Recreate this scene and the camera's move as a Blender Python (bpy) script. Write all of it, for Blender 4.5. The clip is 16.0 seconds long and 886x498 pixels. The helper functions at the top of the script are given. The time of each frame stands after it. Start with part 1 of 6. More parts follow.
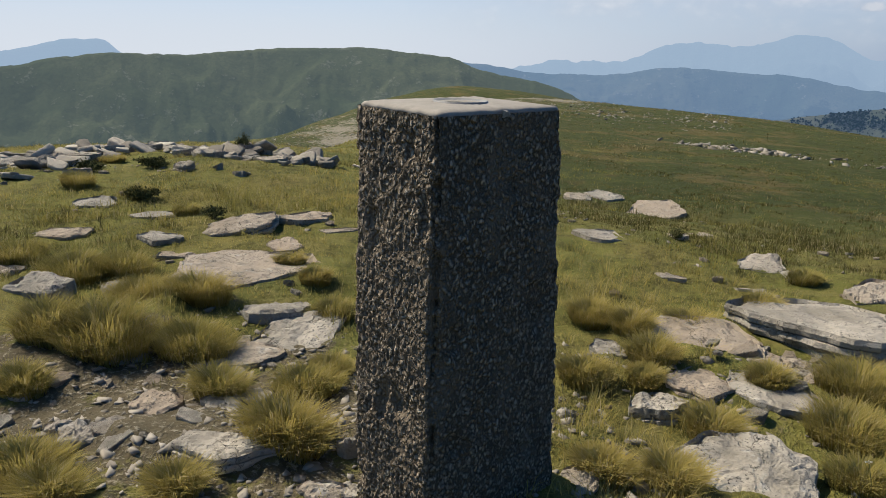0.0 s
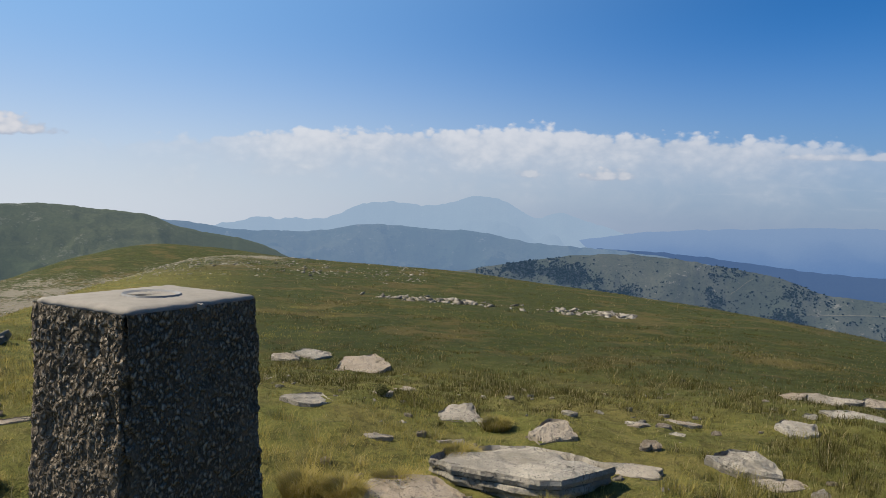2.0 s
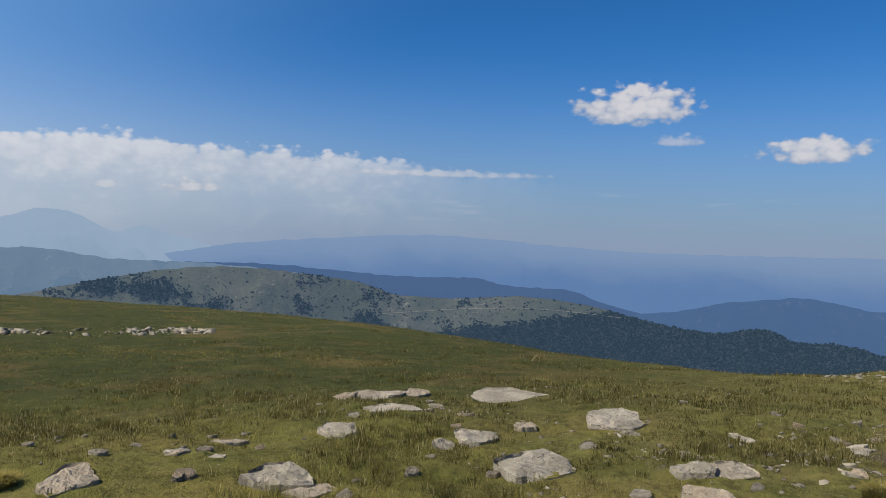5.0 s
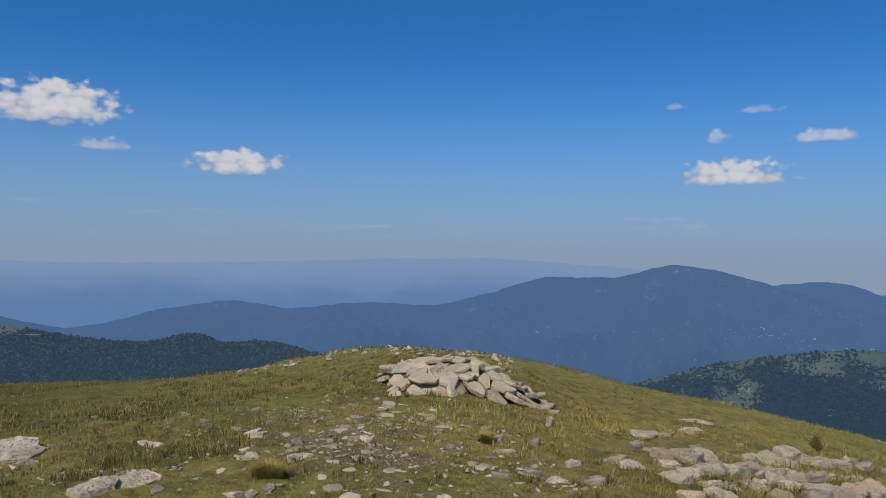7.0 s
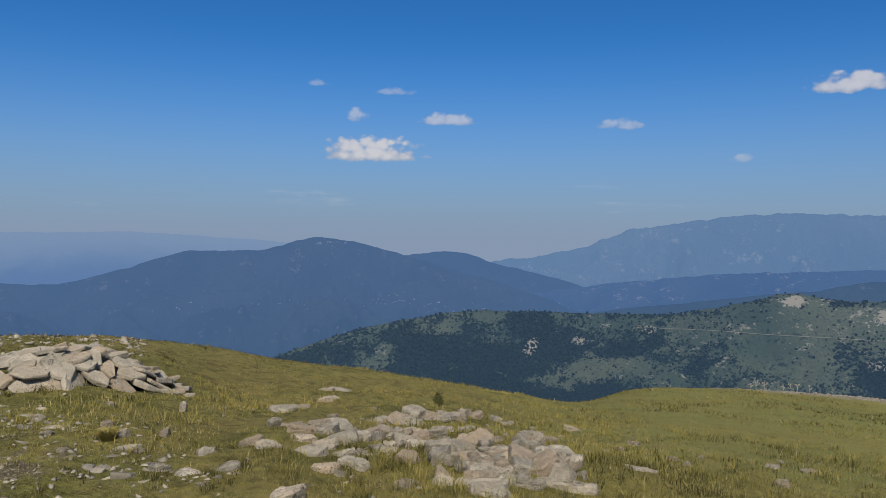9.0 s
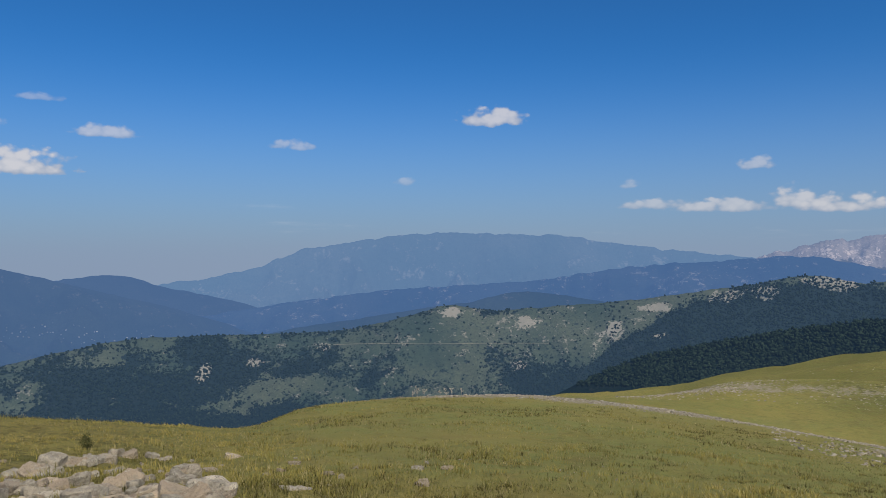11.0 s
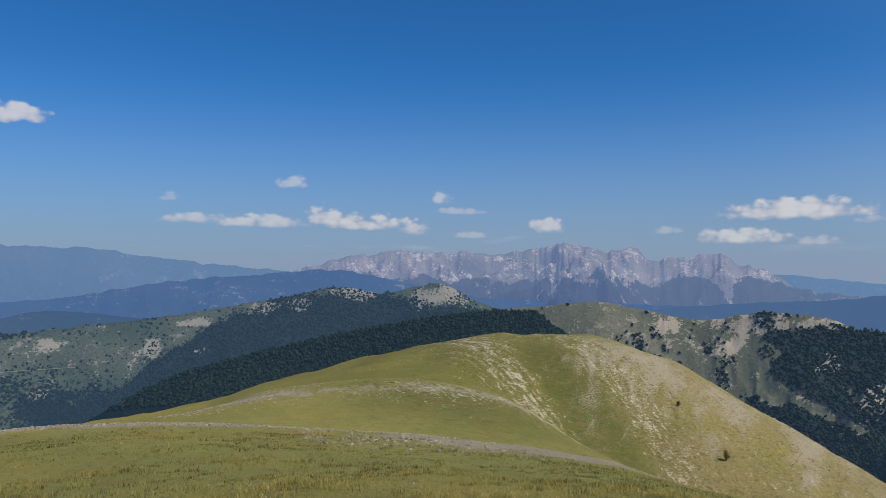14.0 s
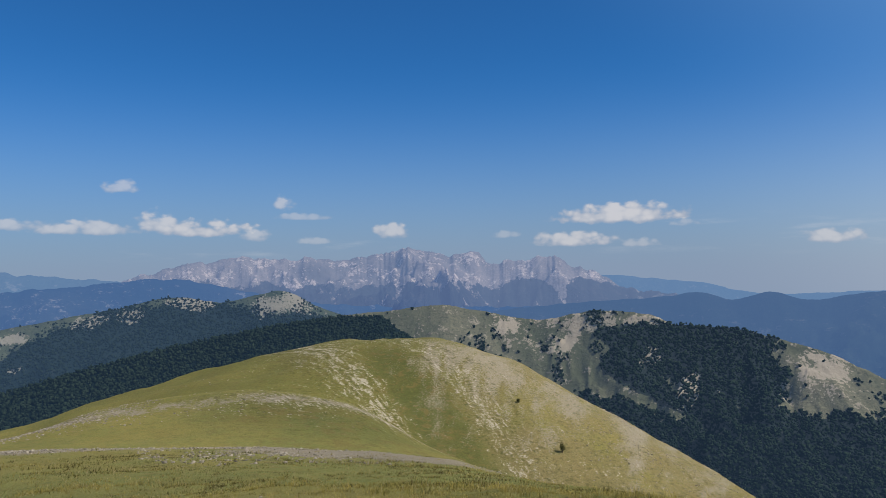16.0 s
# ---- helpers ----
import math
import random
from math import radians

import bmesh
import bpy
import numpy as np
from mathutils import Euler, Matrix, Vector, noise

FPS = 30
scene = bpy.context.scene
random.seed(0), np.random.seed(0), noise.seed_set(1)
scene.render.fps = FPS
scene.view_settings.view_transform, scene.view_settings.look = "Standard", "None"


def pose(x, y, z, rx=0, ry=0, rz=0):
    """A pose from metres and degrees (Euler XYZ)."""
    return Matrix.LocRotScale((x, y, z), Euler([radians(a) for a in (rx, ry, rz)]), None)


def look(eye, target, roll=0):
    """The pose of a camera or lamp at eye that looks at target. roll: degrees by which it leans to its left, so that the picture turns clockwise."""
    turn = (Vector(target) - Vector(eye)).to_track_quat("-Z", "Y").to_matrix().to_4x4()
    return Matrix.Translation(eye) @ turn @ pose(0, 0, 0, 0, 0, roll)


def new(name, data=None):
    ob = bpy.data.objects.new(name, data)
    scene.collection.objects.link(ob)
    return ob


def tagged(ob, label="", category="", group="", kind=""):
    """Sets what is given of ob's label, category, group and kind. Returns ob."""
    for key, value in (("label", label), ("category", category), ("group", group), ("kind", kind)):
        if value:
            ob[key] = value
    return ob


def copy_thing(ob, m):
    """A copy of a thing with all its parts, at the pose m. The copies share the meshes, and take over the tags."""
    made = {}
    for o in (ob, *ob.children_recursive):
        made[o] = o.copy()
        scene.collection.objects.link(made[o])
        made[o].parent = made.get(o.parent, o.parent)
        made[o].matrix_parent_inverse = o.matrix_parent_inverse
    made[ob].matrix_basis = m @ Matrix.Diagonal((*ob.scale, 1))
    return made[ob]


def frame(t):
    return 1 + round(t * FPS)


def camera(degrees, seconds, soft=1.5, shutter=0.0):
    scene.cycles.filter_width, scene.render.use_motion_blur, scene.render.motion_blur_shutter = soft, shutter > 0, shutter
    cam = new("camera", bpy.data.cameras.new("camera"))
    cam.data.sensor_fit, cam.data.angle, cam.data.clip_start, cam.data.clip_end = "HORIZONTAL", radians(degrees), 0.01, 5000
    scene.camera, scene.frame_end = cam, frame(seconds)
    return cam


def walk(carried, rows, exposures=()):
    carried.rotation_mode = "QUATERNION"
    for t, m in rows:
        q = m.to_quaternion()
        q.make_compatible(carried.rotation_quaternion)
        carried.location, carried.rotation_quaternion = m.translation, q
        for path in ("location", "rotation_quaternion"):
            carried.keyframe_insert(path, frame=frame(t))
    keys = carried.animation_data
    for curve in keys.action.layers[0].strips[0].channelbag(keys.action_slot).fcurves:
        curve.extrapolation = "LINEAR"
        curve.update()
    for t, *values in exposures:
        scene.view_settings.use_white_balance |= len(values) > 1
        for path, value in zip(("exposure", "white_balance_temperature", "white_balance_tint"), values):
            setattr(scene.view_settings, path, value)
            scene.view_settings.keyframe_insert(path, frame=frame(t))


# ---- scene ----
# The camera turns on a summit beside a survey pillar: seconds, x, y, z, yaw, pitch, roll.
cam = camera(61.4, 16.0, 0.65)
PATH = [
    (0, 0.001, -0.000, 1.506, 10.74, -15.90, 1.93),
    (0.5, -0.039, -0.002, 1.507, 8.10, -16.40, 1.89),
    (1, -0.027, -0.033, 1.537, 2.25, -13.26, 2.50),
    (1.5, -0.002, -0.058, 1.574, -4.54, -7.75, 2.57),
    (2, 0.027, -0.056, 1.611, -11.09, -3.30, 2.51),
    (2.5, 0.094, -0.045, 1.625, -13.76, -2.31, 2.06),
    (3, 0.196, -0.048, 1.628, -16.43, -2.12, 2.08),
    (3.2, 0.252, -0.065, 1.631, -17.73, -1.82, 2.16),
    (5.3, 0.540, -0.016, 1.640, -47.31, -1.44, 1.26),
    (5.5, 0.551, -0.018, 1.643, -51.03, -1.46, 1.08),
    (6, 0.566, 0.003, 1.637, -61.33, -1.09, 0.94),
    (6.5, 0.561, -0.080, 1.634, -74.88, -1.01, 0.55),
    (7, 0.590, -0.227, 1.643, -83.70, -0.02, 0.59),
    (7.5, 0.608, -0.353, 1.653, -87.53, 0.82, 1.05),
    (8, 0.728, -0.375, 1.638, -91.31, -0.18, 0.75),
    (8.5, 0.773, -0.317, 1.639, -102.13, -1.84, 0.64),
    (9, 0.797, -0.329, 1.657, -110.50, -1.84, 0.63),
    (9.2, 0.752, -0.351, 1.648, -112.51, -1.62, 0.16),
    (11.3, 0.573, -0.397, 1.730, -138.66, -0.03, -0.22),
    (11.5, 0.568, -0.384, 1.736, -140.92, 0.02, -0.50),
    (12, 0.525, -0.345, 1.731, -147.98, -0.00, -0.25),
    (12.5, 0.512, -0.318, 1.734, -155.32, 0.10, -0.11),
    (13, 0.457, -0.256, 1.688, -164.39, 0.49, -0.22),
    (13.5, 0.406, -0.168, 1.694, -168.29, 0.86, -0.18),
    (14, 0.371, -0.111, 1.709, -169.34, 0.96, 0.18),
    (14.5, 0.332, -0.031, 1.727, -170.08, 1.57, 0.18),
    (15, 0.307, 0.050, 1.728, -173.25, 1.87, -0.31),
    (15.5, 0.339, 0.127, 1.750, -178.16, 1.83, -0.53),
    (16, 0.342, 0.178, 1.788, -181.25, 1.30, -0.84),
]


def heading(yaw, pitch):
    a, b = radians(yaw), radians(pitch)
    return Vector((-math.sin(a) * math.cos(b), math.cos(a) * math.cos(b), math.sin(b)))


walk(cam, [(t, look((x, y, z), Vector((x, y, z)) + heading(yaw, pitch), roll)) for t, x, y, z, yaw, pitch, roll in PATH],
     exposures=[(0, 0.58), (0.5, 0.62), (1, 0.66), (1.5, 0.60), (2.5, 0.38), (6, 0.40), (8, 0.30), (9.2, 0.31), (12, 0.36), (16, 0.36)])

# ---- light ----
SUN_AZ, SUN_EL = 70.0, 50.0
EYE = 1.62
AIR = 0.758  # strength of the sky and of the haze emission painted into far things
SKY_GAIN = (0.0200, 0.0660, 0.106)
HAZE, HAZE_SUNWARD, BANK, BANK_LOW = (0.262, 0.330, 0.458), (0.62, 0.66, 0.72), (0.74, 0.73, 0.74), (0.49, 0.53, 0.60)
SUNWARD = (0.27, 0.49, 0.80)
CLOUD_LOW, CLOUD_TOP = (0.40, 0.44, 0.53), (0.70, 0.675, 0.68)
sun = new("sun", bpy.data.lights.new("sun", "SUN"))
sun.data.energy, sun.data.angle, sun.data.color = 5.0, radians(0.6), (1.0, 0.90, 0.74)
sun.matrix_world = look(heading(SUN_AZ, SUN_EL) * 50, (0, 0, 0))


class Nodes:
    """A small writer of node trees."""

    def __init__(self, tree):
        self.t = tree
        tree.nodes.clear()

    def add(self, kind, ins=(), **props):
        n = self.t.nodes.new(kind)
        for key, value in props.items():
            setattr(n, key, value)
        for key, value in dict(ins).items():
            if isinstance(value, bpy.types.NodeSocket):
                self.t.links.new(value, n.inputs[key])
            elif value is not None:
                n.inputs[key].default_value = value
        return n

    def math(self, op, a, b=None, clamp=False):
        return self.add("ShaderNodeMath", {0: a, 1: b}, operation=op, use_clamp=clamp).outputs[0]

    def step(self, value, lo, hi):
        return self.add("ShaderNodeMapRange", {"Value": value, "From Min": lo, "From Max": hi}, interpolation_type="SMOOTHSTEP").outputs[0]

    def noise(self, vec, scale, detail=4.0, rough=0.55, warp=0.0):
        return self.add("ShaderNodeTexNoise", {"Vector": vec, "Scale": scale, "Detail": detail, "Roughness": rough, "Distortion": warp}).outputs["Fac"]

    def mix(self, fac, a, b):
        n = self.add("ShaderNodeMix", data_type="RGBA")
        for key, value in ((0, fac), (6, a), (7, b)):
            if isinstance(value, bpy.types.NodeSocket):
                self.t.links.new(value, n.inputs[key])
            else:
                n.inputs[key].default_value = value if key == 0 else (*value[:3], 1.0)
        return n.outputs[2]


# Small clouds: bearing, height over the horizon, half width and half height, in degrees.
CLOUDS_EAST = [(-42.0, 4.3, 9.0, 0.35), (-56.0, 9.0, 5.0, 1.8), (-59.0, 6.9, 2.0, 0.55), (-68.3, 5.8, 3.9, 1.15), (-105.1, 5.2, 4.0, 1.15), (-104.0, 8.0, 0.9, 0.6),
               (-110.8, 7.8, 2.4, 0.6), (-106.7, 9.9, 1.7, 0.35), (-100.9, 10.4, 0.9, 0.35), (-138.9, 9.5, 2.9, 0.9), (-123.8, 7.4, 1.6, 0.5),
               (-132.4, 4.8, 1.0, 0.4), (24.8, 4.5, 3.3, 1.6), (20.5, 3.8, 4.3, 0.9), (-23.3, 2.6, 2.2, 0.6), (-17.3, 2.6, 1.1, 0.5)]
CLOUDS_SOUTH = [(-149.2, 4.5, 1.0, 0.45), (-157.9, 5.7, 1.5, 0.6), (-169.2, 4.6, 1.0, 0.7), (-151.3, 2.95, 3.2, 0.5), (-155.4, 2.75, 4.4, 0.6), (-160.4, 3.0, 1.7, 1.0),
                (-163.6, 2.7, 3.8, 0.75), (-167.0, 2.3, 1.5, 0.6), (-177.2, 2.5, 1.5, 0.8), (-185.9, 2.2, 1.4, 0.35), (-191.0, 1.65, 3.5, 0.7), (-194.8, 3.4, 5.2, 0.95),
                (-196.0, 1.4, 1.7, 0.4), (-199.4, 2.8, 1.3, 0.35), (-209.0, 1.5, 2.4, 0.65), (-171.6, 1.9, 1.8, 0.35), (-170.6, 3.75, 2.2, 0.35)]


def make_world():
    world = bpy.data.worlds.new("sky")
    world.use_nodes = True
    scene.world = world
    n = Nodes(world.node_tree)
    sky = n.add("ShaderNodeTexSky", sky_type="NISHITA", sun_disc=False, sun_elevation=radians(SUN_EL), sun_rotation=radians(-SUN_AZ),
                altitude=2000.0, air_density=1.0, dust_density=1.2, ozone_density=3.0).outputs[0]
    # A deep mountain sky, paler towards the sun.
    sky = n.add("ShaderNodeVectorMath", {0: sky, 1: SKY_GAIN}, operation="MULTIPLY").outputs[0]
    way = n.add("ShaderNodeTexCoord").outputs["Generated"]
    xyz = n.add("ShaderNodeSeparateXYZ", {0: way}).outputs
    el = n.math("MULTIPLY", n.math("ARCSINE", xyz["Z"]), 180 / math.pi)
    az = n.math("MULTIPLY", n.math("ARCTAN2", n.math("MULTIPLY", xyz["X"], -1.0), xyz["Y"]), 180 / math.pi)
    az = n.math("SUBTRACT", az, n.math("MULTIPLY", n.math("GREATER_THAN", az, 70.0), 360.0))
    toward = n.add("ShaderNodeVectorMath", {0: way, 1: heading(SUN_AZ - 7, SUN_EL)}, operation="DOT_PRODUCT").outputs["Value"]
    glow = n.math("MULTIPLY", n.step(toward, 0.05, 0.84), n.math("ADD", 0.30, n.math("MULTIPLY", n.step(el, 60.0, 22.0), 0.65)))
    sky = n.mix(glow, sky, SUNWARD)
    horizon = n.mix(n.step(toward, -0.12, 0.5), HAZE, HAZE_SUNWARD)
    haze = n.step(el, 17.0, -2.0)
    col = n.mix(n.math("MULTIPLY", n.math("POWER", haze, 1.6), 0.96), sky, horizon)
    flat = n.add("ShaderNodeCombineXYZ", {0: az, 1: n.math("MULTIPLY", el, 1.5), 2: 3.0}).outputs[0]
    puff = n.math("SUBTRACT", n.noise(flat, 0.75, 5, 0.55, 0.35), 0.5)
    cells = n.add("ShaderNodeTexVoronoi", {"Vector": flat, "Scale": 0.85, "Detail": 1.5, "Roughness": 0.5, "Smoothness": 0.35}, voronoi_dimensions="2D", feature="SMOOTH_F1").outputs["Distance"]
    heads = n.math("SUBTRACT", 0.62, cells)
    veil = n.math("SUBTRACT", n.noise(n.add("ShaderNodeVectorMath", {0: flat, 1: (0.12, 0.6, 1)}, operation="MULTIPLY").outputs[0], 0.8, 6, 0.6), 0.5)
    # A long bank of cloud over the northern mountains, fading downwards into the haze.
    top = n.math("SUBTRACT", 6.2, n.math("MULTIPLY", n.math("POWER", n.math("ABSOLUTE", n.math("DIVIDE", n.math("ADD", az, 20.0), 22.0)), 2.0), 1.1))
    lumps = n.math("SUBTRACT", n.noise(flat, 0.22, 5, 0.6, 0.3), 0.5)
    top = n.math("ADD", top, n.math("ADD", n.math("ADD", n.math("MULTIPLY", puff, 0.9), n.math("MULTIPLY", heads, 0.8)), n.math("MULTIPLY", lumps, 2.2)))
    bank = n.step(n.math("SUBTRACT", top, el), -0.05, 0.55)
    bank = n.math("MULTIPLY", bank, n.step(n.math("ABSOLUTE", n.math("ADD", az, 16.0)), 37.0, 14.0))
    bank = n.math("MULTIPLY", bank, n.step(n.math("ADD", el, n.math("MULTIPLY", lumps, 5.0)), -1.5, 5.5))
    towers = n.math("ADD", n.math("ADD", n.math("MULTIPLY", puff, 0.55), n.math("ADD", n.math("MULTIPLY", heads, 0.30), n.math("MULTIPLY", lumps, 1.3))), n.math("MULTIPLY", n.math("SUBTRACT", el, 4.2), 0.14))
    col = n.mix(n.math("MULTIPLY", bank, 0.74), col, n.mix(n.step(towers, -0.40, 0.55), BANK_LOW, BANK))
    low = n.math("MULTIPLY", n.step(veil, 0.08, 0.3), n.math("MULTIPLY", n.step(el, 0.2, 1.6), n.step(el, 4.2, 2.0)))
    col = n.mix(n.math("MULTIPLY", low, 0.25), col, BANK)
    cover, shade = None, None
    for a, e, w, h in CLOUDS_EAST + CLOUDS_SOUTH:
        dx = n.math("DIVIDE", n.math("SUBTRACT", az, a), w * 1.05)
        dy = n.math("DIVIDE", n.math("SUBTRACT", el, e + 0.08 * h), h * 1.35)
        below = n.math("MULTIPLY", n.math("MINIMUM", dy, 0.0), 2.1)
        d = n.math("ADD", n.math("MULTIPLY", dx, dx), n.math("ADD", n.math("MULTIPLY", dy, dy), n.math("MULTIPLY", below, below)))
        body = n.math("MULTIPLY", n.math("SUBTRACT", 0.95, d), 0.45 + 0.3 * min(w / 2.5, 1.0))
        solid = n.math("MULTIPLY", n.step(n.math("ADD", body, n.math("ADD", n.math("MULTIPLY", puff, 1.1), n.math("MULTIPLY", heads, 0.55))), 0.0, 0.45), min(0.95, 0.28 + 0.28 * h + 0.1 * min(w, 3.0)) * min(1.0, 0.25 + h))
        cover = solid if cover is None else n.math("MAXIMUM", cover, solid)
        light = n.math("SUBTRACT", dy, n.math("MULTIPLY", d, 2.0))
        shade = light if shade is None else n.math("MAXIMUM", shade, light)
    tone = n.mix(n.step(n.math("ADD", shade, n.math("ADD", n.math("MULTIPLY", puff, 1.2), n.math("MULTIPLY", heads, 1.6))), -1.5, 0.3), CLOUD_LOW, CLOUD_TOP)
    col = n.mix(n.math("MULTIPLY", cover, 0.93), col, tone)
    bg = n.add("ShaderNodeBackground", {"Color": col, "Strength": AIR})
    n.add("ShaderNodeOutputWorld", {0: bg.outputs[0]})


make_world()


# ---- noise and meshes ----
def lattice(ix, iy, seed):
    h = (ix.astype(np.int64) * 374761393 + iy.astype(np.int64) * 668265263 + seed * 974711) & 0xFFFFFFFF
    h = ((h ^ (h >> 13)) * 1274126177) & 0xFFFFFFFF
    return ((h ^ (h >> 16)) & 0xFFFF) / 32767.5 - 1.0


def smooth_noise(x, y, seed=0):
    ix, iy = np.floor(x), np.floor(y)
    u, v = x - ix, y - iy
    u, v = u * u * (3 - 2 * u), v * v * (3 - 2 * v)
    a, b = lattice(ix, iy, seed), lattice(ix + 1, iy, seed)
    c, d = lattice(ix, iy + 1, seed), lattice(ix + 1, iy + 1, seed)
    return (a * (1 - u) + b * u) * (1 - v) + (c * (1 - u) + d * u) * v


def fbm(x, y, octaves=4, seed=0, gain=0.5):
    total, amp = 0 * x, 1.0
    for k in range(octaves):
        total = total + amp * smooth_noise(x * 2.03**k + 17.3 * k, y * 2.03**k - 9.1 * k, seed + k)
        amp *= gain
    return total


def ridged(x, y, octaves=4, seed=0, gain=0.55):
    total, amp = 0 * x, 1.0
    for k in range(octaves):
        total = total + amp * (1 - 2 * np.abs(smooth_noise(x * 2.1**k + 5.7 * k, y * 2.1**k + 3.3 * k, seed + k)))
        amp *= gain
    return total


def grid_mesh(name, pts, wrap=False, attrs=None):
    """A mesh from an array of rows x columns x 3."""
    rows, cols = pts.shape[:2]
    ids = np.arange(rows * cols).reshape(rows, cols)
    if wrap:
        ids = np.concatenate([ids, ids[:, :1]], 1)
    quads = np.stack([ids[:-1, :-1], ids[:-1, 1:], ids[1:, 1:], ids[1:, :-1]], -1).reshape(-1, 4)
    me = bpy.data.meshes.new(name)
    me.vertices.add(rows * cols)
    me.vertices.foreach_set("co", pts.reshape(-1).astype(np.float32))
    me.loops.add(quads.size)
    me.loops.foreach_set("vertex_index", quads.reshape(-1).astype(np.int32))
    me.polygons.add(len(quads))
    me.polygons.foreach_set("loop_start", (np.arange(len(quads)) * 4).astype(np.int32))
    me.update(calc_edges=True)
    me.polygons.foreach_set("use_smooth", np.ones(len(quads), dtype=bool))
    for key, values in (attrs or {}).items():
        me.attributes.new(key, "FLOAT", "POINT").data.foreach_set("value", values.reshape(-1).astype(np.float32))
    return me


def smooth_curve(xs, keys, values):
    """A monotone cubic through the keys."""
    k, v = np.asarray(keys, float), np.asarray(values, float)
    h, d = np.diff(k), np.diff(v) / np.diff(k)
    m = np.zeros_like(v)
    same = d[:-1] * d[1:] > 0
    w1, w2 = 2 * h[1:] + h[:-1], h[1:] + 2 * h[:-1]
    with np.errstate(divide="ignore", invalid="ignore"):
        m[1:-1] = np.where(same, (w1 + w2) / (w1 / d[:-1] + w2 / d[1:]), 0)
    m[0], m[-1] = d[0], d[-1]
    i = np.clip(np.searchsorted(k, xs) - 1, 0, len(h) - 1)
    t = np.clip((xs - k[i]) / h[i], 0, 1)
    return ((1 + 2 * t) * (1 - t) ** 2 * v[i] + t * (1 - t) ** 2 * h[i] * m[i] + t * t * (3 - 2 * t) * v[i + 1] + t * t * (t - 1) * h[i] * m[i + 1])


# ---- materials ----
def material(name, build):
    mat = bpy.data.materials.new(name)
    mat.use_nodes = True
    n = Nodes(mat.node_tree)
    place = n.add("ShaderNodeTexCoord").outputs["Object"]
    shader = build(n, place)
    n.add("ShaderNodeOutputMaterial", {0: shader})
    return mat


def surface(n, colour, rough=0.9, height=None, depth=0.02, strength=0.6, spec=0.3):
    normal = n.add("ShaderNodeBump", {"Height": height, "Distance": depth, "Strength": strength}).outputs[0] if height is not None else None
    ins = {"Roughness": rough, "Specular IOR Level": spec, "Normal": normal}
    ins["Base Color"] = colour if isinstance(colour, bpy.types.NodeSocket) else (*colour, 1.0)
    return n.add("ShaderNodeBsdfPrincipled", ins).outputs[0]


def attribute(n, name):
    return n.add("ShaderNodeAttribute", attribute_name=name).outputs["Fac"]


